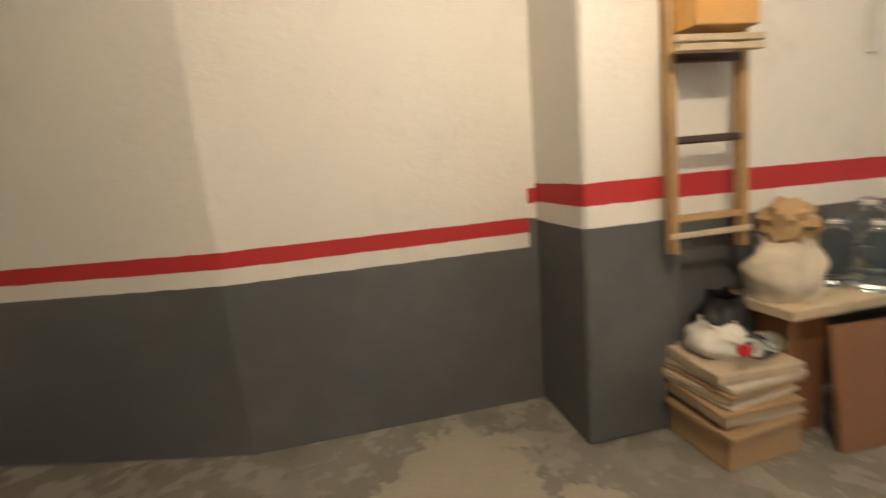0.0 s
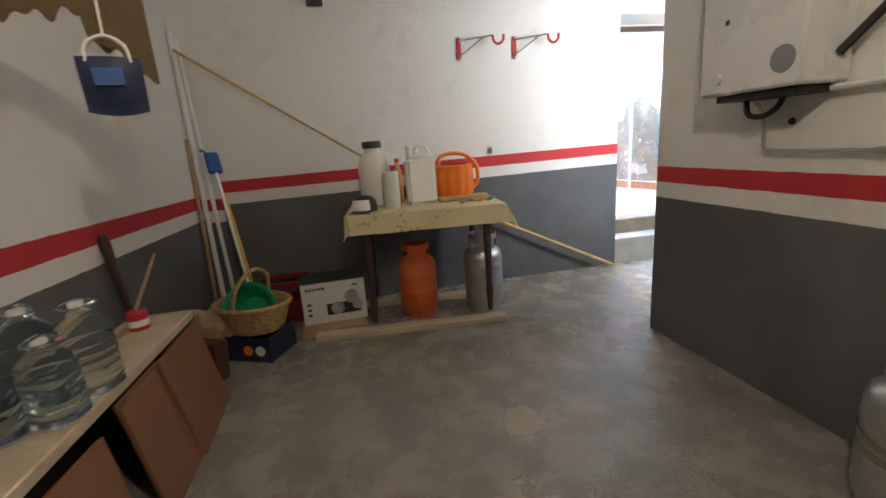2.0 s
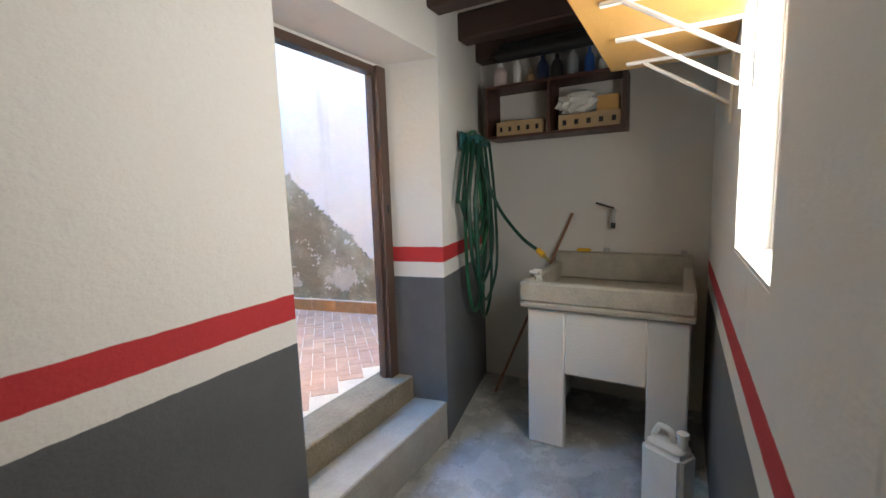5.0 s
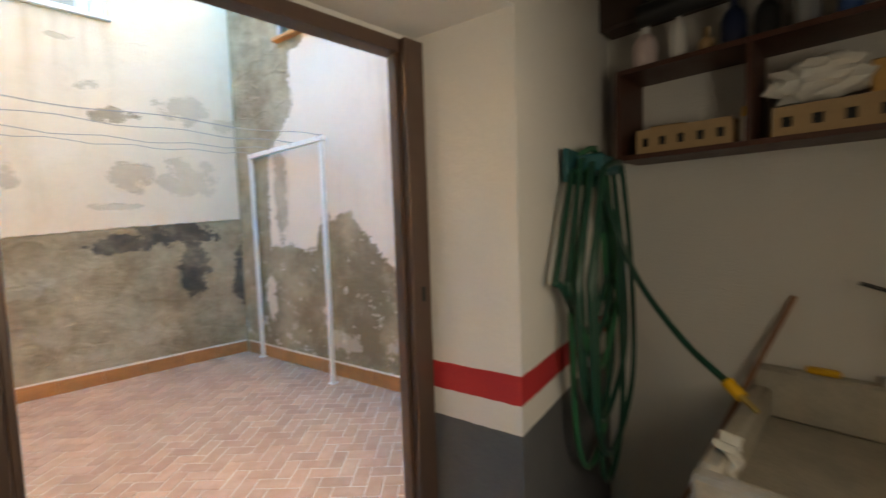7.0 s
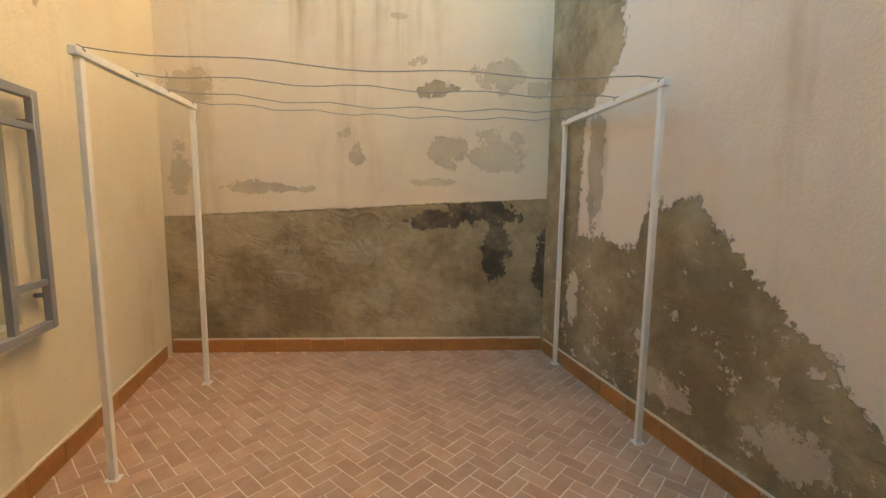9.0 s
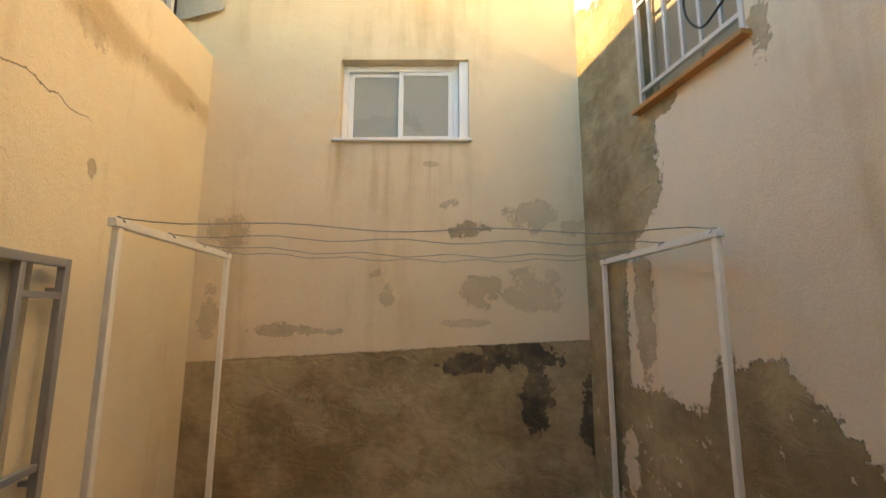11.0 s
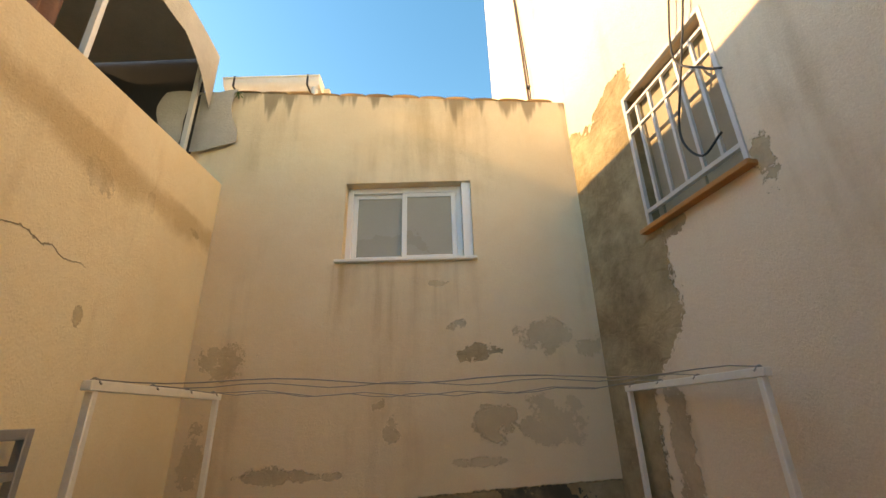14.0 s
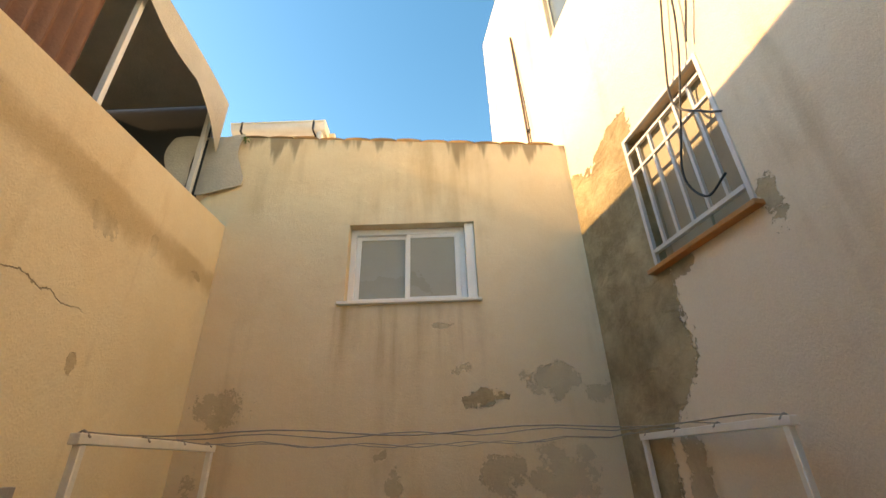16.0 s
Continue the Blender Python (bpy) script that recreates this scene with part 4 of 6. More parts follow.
def table():
    e = thing("table", 1.20, 4.66, 0.045, "dark wooden table with yellow printed oilcloth", "table", rz=-5)
    part("tabletop", boxes((-0.56, -0.36, 0.79, 0.56, 0.36, 0.82), bevel=0.004), M_DARKWOOD, e)
    for x in (-0.44, 0.44):
        for y in (-0.29, 0.29):
            b = lathe([(0, 0), (0.018, 0), (0.022, 0.10), (0.030, 0.16), (0.021, 0.20), (0.026, 0.45), (0.032, 0.60), (0.022, 0.63), (0.034, 0.66), (0.034, 0.79), (0, 0.79)], 12)
            bmesh.ops.translate(b, verts=b.verts, vec=(x, y, 0))
            part("leg", b, M_DARKWOOD, e)
    for y in (-0.305, 0.285):
        part("apron", boxes((-0.44, y, 0.70, 0.44, y + 0.02, 0.79)), M_DARKWOOD, e)
    c = thing("tablecloth", 1.20, 4.66, 0.867, "pale yellow oilcloth with brown flower sprigs, creased", "tablecloth", rz=-5)

    def f(u, v):
        sx, sy = (u - 0.5) * 1.40, (v - 0.5) * 1.04
        hx, hy = 0.575, 0.372
        ox, oy = max(0, abs(sx) - hx), max(0, abs(sy) - hy)
        x = max(-hx, min(hx, sx))
        y = max(-hy, min(hy, sy))
        drop = math.hypot(ox, oy)
        wob = 0.018 * math.sin(11 * u + 2) + 0.016 * math.sin(13 * v + 1)
        kx, ky = (1 if sx > 0 else -1), (1 if sy > 0 else -1)
        flare = 0.10
        x += kx * (flare * ox + (0.28 * min(ox, oy))) + (wob * (oy > 0) * 1.0)
        y += ky * (flare * oy + (0.28 * min(ox, oy))) + (wob * (ox > 0) * 1.0)
        z = 0.004 - drop * 0.93 + 0.003 * noise.noise((sx * 5, sy * 5, 0))
        if y > 0.42:
            y = 0.42
        return (x, y, z)
    part("cloth", sheet(f, 60, 44, 0.003), M_CLOTH, c)


def sleeper():
    e = thing("floor_plank", 1.0, 4.275, 0, "pale wooden plank lying under the table", "plank", rz=-5.3)
    part("board", boxes((-0.70, -0.045, 0, 0.70, 0.055, 0.042), bevel=0.004), M_OLDPINE, e)
    f = thing("floor_plank", 1.0, 4.86, 0, "pale wooden plank lying under the table", "plank", rz=-5.3)
    part("board", boxes((-0.62, -0.05, 0, 0.62, 0.05, 0.042), bevel=0.004), M_OLDPINE, f)


def cylinder(x, y, z, mat, label, h=0.58, r=0.148, valve=True):
    e = thing("gas_cylinder", x, y, z, label, "gas cylinder", rz=40)
    s = h / 0.58
    part("body", lathe([(0, 0.03), (r * 0.8, 0.03), (r * 0.95, 0.055), (r, 0.09), (r, 0.20), (r * 1.015, 0.205), (r * 1.015, 0.22), (r, 0.225), (r, 0.33 * s), (r * 1.015, 0.335 * s), (r * 1.015, 0.35 * s), (r, 0.355 * s), (r, 0.40 * s), (r * 0.93, 0.445 * s), (r * 0.7, 0.475 * s), (r * 0.3, 0.49 * s), (0, 0.49 * s)], 32), mat, e)
    b = lathe([(r * 0.80, 0), (r * 0.84, 0), (r * 0.84, 0.04), (r * 0.80, 0.04), (r * 0.80, 0)], 28)
    part("foot_ring", b, mat, e)
    b = bmesh.new()
    n = 36
    for i in range(n):
        a0, a1 = 2 * math.pi * i / n, 2 * math.pi * (i + 1) / n
        lo = 0.455 * s if not 3 <= i % 12 <= 6 else 0.535 * s
        for a, bb in ((lo, 0.58 * s),):
            vs = [b.verts.new((r * 0.72 * math.cos(q), r * 0.72 * math.sin(q), zz)) for q, zz in ((a0, a), (a1, a), (a1, bb), (a0, bb))]
            b.faces.new(vs)
    bmesh.ops.remove_doubles(b, verts=b.verts, dist=0.0005)
    bmesh.ops.recalc_face_normals(b, faces=b.faces)
    bmesh.ops.solidify(b, geom=b.faces[:], thickness=0.007)
    part("collar", b, mat, e)
    if valve:
        part("valve", lathe([(0, 0.49 * s), (0.02, 0.49 * s), (0.02, 0.52 * s), (0.012, 0.525 * s), (0.012, 0.55 * s), (0, 0.55 * s)], 12), M_BRASS, e)
    return e


def jug_round():
    e = thing("jug", 0.86, 4.80, 0.872, "milky plastic jug with black screw cap", "jug", rz=20)
    e.scale = (1.06, 1.06, 1.08)
    part("body", lathe([(0, 0), (0.10, 0), (0.112, 0.012), (0.115, 0.10), (0.112, 0.12), (0.115, 0.14), (0.115, 0.29), (0.105, 0.335), (0.075, 0.365), (0.055, 0.385), (0.052, 0.41), (0, 0.41)], 28), M_JUG, e)
    part("cap", lathe([(0, 0.41), (0.068, 0.41), (0.07, 0.415), (0.07, 0.452), (0.065, 0.458), (0, 0.458)], 28), M_BLACK, e, "black screw cap")


def jug_square(name, x, y, z, rz, w, d, h, mat, label, cap=None):
    e = thing(name, x, y, z, label, "jug", rz=rz)
    b = bmesh.new()
    bd = bmesh.new()
    box(bd, -w / 2, -d / 2, 0, w / 2, d / 2, h * 0.80)
    bmesh.ops.bevel(bd, geom=bd.edges[:], offset=min(w, d) * 0.16, segments=3, affect='EDGES')
    add(b, bd)
    part("body", b, mat, e)
    part("shoulder", boxes((-w * 0.44, -d * 0.40, h * 0.77, w * 0.44, d * 0.40, h * 0.86), bevel=0.02), mat, e)
    nk = lathe([(0, h * 0.84), (0.022, h * 0.84), (0.020, h * 0.95), (0.026, h * 0.955), (0.026, h), (0, h)], 16)
    bmesh.ops.translate(nk, verts=nk.verts, vec=(-w * 0.33, 0, 0))
    part("neck", nk, cap or mat, e)
    part("handle", tube(curve_pts([(-w * 0.12, 0, h * 0.85), (-w * 0.05, 0, h * 0.96), (w * 0.22, 0, h * 0.97), (w * 0.36, 0, h * 0.85)], 6), 0.014, 8), mat, e)
    return e


def paper_roll():
    e = thing("paper_roll", 0.96, 4.555, 0.872, "white kitchen paper roll standing upright", "paper roll")
    part("paper", lathe([(0.02, 0), (0.058, 0), (0.060, 0.004), (0.060, 0.262), (0.058, 0.266), (0.02, 0.266), (0.02, 0)], 28), M_RAG, e)
    part("core", lathe([(0.017, 0.001), (0.0195, 0.001), (0.0195, 0.264), (0.017, 0.264), (0.017, 0.001)], 20), M_CARD, e, "brown cardboard core")


def watering_can():
    e = thing("watering_can", 1.50, 4.80, 0.872, "bright orange ribbed plastic watering can", "watering can", rz=8)
    e.scale = (1.18, 1.18, 1.2)
    b = bmesh.new()
    n = 48
    rows = []
    for r, z, amp in ((0.118, 0, 0), (0.125, 0.012, 0.004), (0.132, 0.06, 0.007), (0.134, 0.15, 0.007), (0.130, 0.20, 0.004), (0.135, 0.215, 0), (0.128, 0.222, 0), (0.100, 0.226, 0)):
        rows.append([b.verts.new(((r + amp * math.cos(12 * 2 * math.pi * i / n)) * math.cos(2 * math.pi * i / n), 0.85 * (r + amp * math.cos(12 * 2 * math.pi * i / n)) * math.sin(2 * math.pi * i / n), z)) for i in range(n)])
    for p, q in zip(rows, rows[1:]):
        for i in range(n):
            b.faces.new((p[i], p[(i + 1) % n], q[(i + 1) % n], q[i]))
    b.faces.new(rows[0][::-1])
    part("body", b, M_WATERCAN, e)
    part("handle", tube(curve_pts([(-0.105, 0, 0.20), (-0.10, 0, 0.27), (-0.02, 0, 0.30), (0.10, 0, 0.28), (0.175, 0, 0.20), (0.175, 0, 0.10), (0.125, 0, 0.05)], 8), 0.014, 10), M_WATERCAN, e)
    part("spout", tube(curve_pts([(-0.10, 0.0, 0.05), (-0.19, 0.05, 0.12), (-0.25, 0.09, 0.20)], 8), 0.022, 10, None, False, 0.013), M_WATERCAN, e)


def table_bits():
    e = thing("wooden_tray", 1.52, 4.62, 0.872, "rough brown wooden block lying on the table", "wood block", rz=6)
    part("block", boxes((-0.20, -0.035, 0, 0.20, 0.035, 0.038), bevel=0.008), M_WOOD, e)
    e = thing("cap_hat", 0.75, 4.53, 0.872, "black and white baseball cap", "cap", rz=65)
    part("crown", lathe([(0.092, 0), (0.094, 0.03), (0.088, 0.075), (0.06, 0.105), (0.0, 0.118)], 24), M_BLACK, e)
    def front(u, v):
        a = math.pi + (u - 0.5) * 1.7
        r = 0.096 - 0.012 * v * v
        return (r * math.cos(a), r * math.sin(a), 0.012 + 0.075 * v)
    part("front_panel", sheet(front, 12, 5, 0.003), M_WHITEP, e, "white front panel")
    part("brim", sheet(lambda u, v: (-0.085 - 0.075 * v * math.cos((u - 0.5) * 2.4), (u - 0.5) * 0.16, 0.006 - 0.012 * abs(u - 0.5)), 12, 6, 0.004), M_BLACK, e)
    e = thing("small_bottle", 1.05, 4.86, 0.872, "small orange bottle with red cap", "bottle")
    part("body", lathe([(0, 0), (0.035, 0), (0.037, 0.24), (0.015, 0.29), (0.015, 0.32), (0, 0.32)], 16), M_ORANGEWOOD, e)
    part("cap", lathe([(0, 0.32), (0.020, 0.32), (0.020, 0.35), (0, 0.35)], 14), M_REDPAINT, e)
    rnd = random.Random(4)
    for i, (mt, nm) in enumerate(((M_TEAL, "teal"), (M_WATERCAN, "orange"), (M_TEAL, "teal"), (M_GREEN, "green"), (M_WATERCAN, "orange"), (M_YELLOW, "yellow"), (M_TEAL, "teal"), (M_GREEN, "green"))):
        g = thing("clothes_peg", 1.47 + 0.034 * i + rnd.uniform(-0.01, 0.01), 4.47 + rnd.uniform(-0.035, 0.045), 0.872 + (i % 2) * 0.006, "small %s plastic clothes peg" % nm, "clothes peg", rz=rnd.uniform(0, 180), group="clothes pegs on the table")
        for s in (-1, 1):
            part("arm", boxes((-0.034, s * 0.009 - 0.005, 0.0, 0.034, s * 0.009 + 0.005, 0.011), bevel=0.003), mt, g)
        part("spring", tube([(0.0, -0.011, 0.006), (0.0, 0.011, 0.006)], 0.0075, 8), M_STEEL, g)


def canes():
    def cane(p0, p1, r, label):
        m, ln = between(p0, p1)
        e = new("cane")
        e.matrix_basis = m
        tagged(e, label, "cane", "canes")
        n = int(ln / 0.22)
        prof = [(0, 0)]
        for i in range(n):
            z = ln * i / n
            prof += [(r, z), (r * 0.97, z + ln / n * 0.5), (r, z + ln / n * 0.96), (r * 1.12, z + ln / n * 0.98)]
        prof += [(r, ln), (0, ln)]
        b = lathe(prof, 10)
        for v in b.verts:
            v.co.x += 0.012 * math.sin(v.co.z * 2.1)
        part("stem", b, M_BAMBOO, e)
    cane((-0.46, 5.00, 2.10), (0.83, 4.96, 1.23), 0.012, "thin bamboo cane leaning above the table")
    cane((3.13, 5.05, 0.02), (1.56, 5.07, 0.78), 0.017, "thick bamboo cane leaning down to the floor")


def wall_hook(x):
    e = thing("wall_bracket", x, DW, 2.0, "red and steel folding wall hook", "bracket", group="wall brackets", rz=0)
    plate = part("back_plate", boxes((-0.018, -0.012, 0, 0.018, 0, 0.16), bevel=0.003), M_REDPAINT, e)
    for z in (-0.006, 0.155):
        b = bmesh.new()
        bmesh.ops.create_uvsphere(b, u_segments=10, v_segments=6, radius=0.013)
        bmesh.ops.translate(b, verts=b.verts, vec=(0, -0.014, z))
        part("bolt", b, M_STEEL, plate)
    part("arm", tube([(0, -0.018, 0.135), (0.27, -0.10, 0.155)], 0.008, 8), M_CHROME, e)
    part("strut", tube([(0, -0.018, 0.015), (0.20, -0.08, 0.148)], 0.006, 8), M_CHROME, e)
    part("hook", tube(curve_pts([(0.27, -0.10, 0.155), (0.278, -0.102, 0.11), (0.315, -0.11, 0.085), (0.352, -0.12, 0.11), (0.358, -0.122, 0.155)], 6), 0.011, 8), M_REDPAINT, e)


def carton():
    e = thing("appliance_box", 0.44, 4.66, 0.045, "white printed appliance carton with grey picture", "box", rz=3)
    part("carton", boxes((-0.235, -0.12, 0, 0.235, 0.16, 0.32), bevel=0.003), M_SCREEN, e, smooth=False)
    part("top_panel", boxes((-0.236, -0.121, 0.3205, 0.236, 0.161, 0.326)), M_BLACK, e, "dark lid")
    pr = part("picture", boxes((-0.06, -0.1225, 0.06, 0.19, -0.1205, 0.15), bevel=0.0005), M_DARK, e, "dark product picture")
    for x, z, r in ((0.13, 0.19, 0.055), (0.02, 0.11, 0.05), (0.17, 0.12, 0.04)):
        b = lathe([(0, 0), (r, 0), (r, 0.002), (0, 0.002)], 20)
        bmesh.ops.transform(b, matrix=Matrix.Translation((x, -0.1225, z)) @ Matrix.Rotation(radians(90), 4, 'X'), verts=b.verts)
        part("picture_disc", b, M_STEEL, pr)
    for i in range(6):
        part("print_bar", boxes((-0.20 + 0.024 * i, -0.1225, 0.265, -0.184 + 0.024 * i, -0.1205, 0.285)), M_BLACK, e)
    for z in (0.15, 0.11, 0.07):
        part("print_bar", boxes((-0.20, -0.1225, z, -0.17, -0.1205, z + 0.018)), M_DARK, e)
    part("print_bar", boxes((0.14, -0.1225, 0.27, 0.18, -0.1205, 0.282)), M_DARK, e)
    f = thing("flat_carton", 0.44, 4.60, 0.0, "flattened brown cardboard under the carton", "cardboard", rz=3)
    part("sheet", boxes((-0.25, -0.20, 0, 0.22, 0.2, 0.044), bevel=0.003), M_CARD, f)


def basket_and_crate():
    e = thing("fruit_crate", -0.10, 4.32, 0, "dark blue printed fruit crate", "crate", rz=-25)
    part("crate_base", boxes((-0.22, -0.15, 0, 0.22, 0.15, 0.012)), M_NAVY, e)
    for a in ((-0.22, -0.15, 0.012, 0.22, -0.142, 0.17), (-0.22, 0.142, 0.012, 0.22, 0.15, 0.17), (-0.22, -0.142, 0.012, -0.212, 0.142, 0.17), (0.212, -0.142, 0.012, 0.22, 0.142, 0.17)):
        part("side_panel", boxes(a), M_NAVY, e)
    for x, mt in ((-0.13, M_CARD), (0.06, M_WATERCAN), (0.15, M_WHITEP)):
        b = lathe([(0, 0), (0.035, 0), (0.035, 0.003), (0, 0.003)], 16)
        bmesh.ops.transform(b, matrix=Matrix.Translation((x, -0.1505, 0.08)) @ Matrix.Rotation(radians(90), 4, 'X'), verts=b.verts)
        part("print_spot", b, mt, e)
    k = thing("wicker_basket", -0.08, 4.33, 0.17, "woven wicker basket with arched handle", "basket", rz=-25)
    k.scale = (1.12, 1.12, 1.12)
    b = bmesh.new()
    n = 40
    rows = []
    for j in range(9):
        z = 0.02 * j
        r = 0.15 + 0.05 * (j / 8) ** 0.8
        rows.append([b.verts.new(((r + (0.004 if (i + j) % 2 else -0.004)) * 1.15 * math.cos(2 * math.pi * i / n), (r + (0.004 if (i + j) % 2 else -0.004)) * 0.85 * math.sin(2 * math.pi * i / n), z)) for i in range(n)])
    for p, q in zip(rows, rows[1:]):
        for i in range(n):
            b.faces.new((p[i], p[(i + 1) % n], q[(i + 1) % n], q[i]))
    b.faces.new(rows[0][::-1])
    bmesh.ops.recalc_face_normals(b, faces=b.faces)
    bmesh.ops.solidify(b, geom=b.faces[:], thickness=0.01)
    part("woven_body", b, M_WICKER, k)
    ring = [(0.205 * 1.15 * math.cos(2 * math.pi * i / 40), 0.205 * 0.85 * math.sin(2 * math.pi * i / 40), 0.165) for i in range(40)]
    part("rim", tube(ring, 0.014, 8, None, True), M_WICKER, k)
    part("handle", tube(curve_pts([(0.0, -0.17, 0.16), (0.03, -0.14, 0.30), (0.05, 0.0, 0.37), (0.03, 0.14, 0.30), (0.0, 0.17, 0.16)], 8), 0.012, 8), M_WICKER, k)
    g = thing("green_basin", -0.09, 4.42, 0.26, "green plastic bowl tilted inside the basket", "bowl", rx=62, rz=-10)
    g.scale = (1.15, 1.15, 1.15)
    part("bowl", lathe([(0, 0), (0.09, 0), (0.145, 0.085), (0.16, 0.09), (0.158, 0.095), (0.14, 0.09), (0.085, 0.006), (0, 0.006)], 32), M_GREEN, g)
    part("rim", tube([(0.158 * math.cos(2 * math.pi * i / 36), 0.158 * math.sin(2 * math.pi * i / 36), 0.093) for i in range(36)], 0.006, 8, None, True), M_GREEN, g)
    r = thing("red_crate", 0.05, 4.90, 0.0, "dark red plastic bottle crate", "crate", rz=-4)
    for a in ((-0.2, -0.15, 0, 0.2, 0.15, 0.015), (-0.2, -0.15, 0.30, 0.2, -0.135, 0.34), (-0.2, 0.135, 0.30, 0.2, 0.15, 0.34), (-0.2, -0.15, 0.02, 0.2, -0.14, 0.18), (-0.2, 0.14, 0.02, 0.2, 0.15, 0.18), (-0.2, -0.135, 0.30, -0.185, 0.135, 0.34), (0.185, -0.135, 0.30, 0.2, 0.135, 0.34)):
        part("crate_side", boxes(a, bevel=0.002), M_CRATE, r)
    for x in (-0.19, -0.065, 0.065, 0.19):
        for y in (-0.148, 0.138):
            part("crate_rib", boxes((x - 0.01, y, 0.18, x + 0.01, y + 0.01, 0.30)), M_CRATE, r)


def bench():
    e = thing("bench_plank", -0.355, 2.90, 0.515, "dusty pale plank shelf carrying bottles and bags", "shelf board")
    b = boxes((-0.150, -0.62, 0, 0.15, 0.80, 0.045), bevel=0.006)
    part("board", b, M_OLDPINE, e)
    for y in (-0.45, 0.62):
        part("trestle", boxes((-0.13, y - 0.09, -0.515, 0.08, y + 0.09, -0.002), bevel=0.004), M_PANEL, e)
    for y, w, h, lean, rz in ((2.60, 0.30, 0.48, 8, -3), (3.05, 0.30, 0.49, 9, 2), (3.10, 0.34, 0.50, 12, 1), (3.50, 0.50, 0.50, 11, 3)):
        p = thing("veneer_board", -0.12, y, 0.0, "brown veneered board leaning against the bench", "board", rz=90 + rz, rx=-lean, group="boards leaning on the bench")
        part("panel_face", boxes((-w / 2, 0.0, 0, w / 2, 0.018, h), bevel=0.002), M_PANEL, p)
        part("edge_band", boxes((w / 2, 0.001, 0, w / 2 + 0.004, 0.017, h)), M_DARKWOOD, p)


def bottle(x, y, z, h, r, tint, label, rz=0):
    e = thing("water_bottle", x, y, z, label, "bottle", rz=rz, group="plastic bottles on the bench")
    prof = [(0, 0.004), (r * 0.7, 0), (r, 0.02)]
    for i in range(6):
        zz = 0.03 + (h * 0.55) * i / 6
        prof += [(r, zz), (r * 0.95, zz + h * 0.02), (r, zz + h * 0.05)]
    prof += [(r, h * 0.66), (r * 0.85, h * 0.78), (r * 0.4, h * 0.90), (r * 0.22, h * 0.93), (r * 0.22, h * 0.96), (0, h * 0.96)]
    part("body", lathe(prof, 24), tint, e)
    part("cap", lathe([(0, h * 0.955), (r * 0.27, h * 0.955), (r * 0.27, h), (0, h)], 16), M_WHITEP, e)
    part("handle", tube(curve_pts([(-r * 0.3, 0, h * 0.94), (-r * 0.6, 0, h * 1.0), (r * 0.1, 0, h * 1.04), (r * 0.7, 0, h * 0.98), (r * 0.3, 0, h * 0.94)], 5), 0.006, 6), M_BOTTLE, e)


def bag(name, x, y, z, rx, ry, h, mat, label, seed, open_top=True, rz=0.0):
    """A slumped sack with a gathered, open mouth."""
    e = thing(name, x, y, z, label, "bag", rz=rz)
    b = bmesh.new()
    n, m = 36, 14
    rows = []
    o = Vector((seed, seed * 2.3, 0.5))
    for j in range(m + 1):
        t = j / m
        k = (0.86 + 0.30 * math.sin(math.pi * min(1, t * 1.15)) - 0.18 * t)
        row = []
        for i in range(n):
            a = 2 * math.pi * i / n
            q = noise.noise(Vector((math.cos(a) * 1.6, math.sin(a) * 1.6, t * 3)) + o) * 0.22 + noise.noise(Vector((math.cos(a) * 5, math.sin(a) * 5, t * 8)) + o) * 0.06
            dz = (noise.noise(Vector((math.cos(a) * 2, math.sin(a) * 2, 9)) + o) * 0.16 * h) if j == m else 0
            row.append(b.verts.new((rx * (k + q) * math.cos(a), ry * (k + q) * math.sin(a), h * t + dz)))
        rows.append(row)
    for p, q in zip(rows, rows[1:]):
        for i in range(n):
            b.faces.new((p[i], p[(i + 1) % n], q[(i + 1) % n], q[i]))
    b.faces.new(rows[0][::-1])
    bmesh.ops.recalc_face_normals(b, faces=b.faces)
    bmesh.ops.solidify(b, geom=b.faces[:], thickness=0.004)
    part("sack", b, mat, e)
    return e


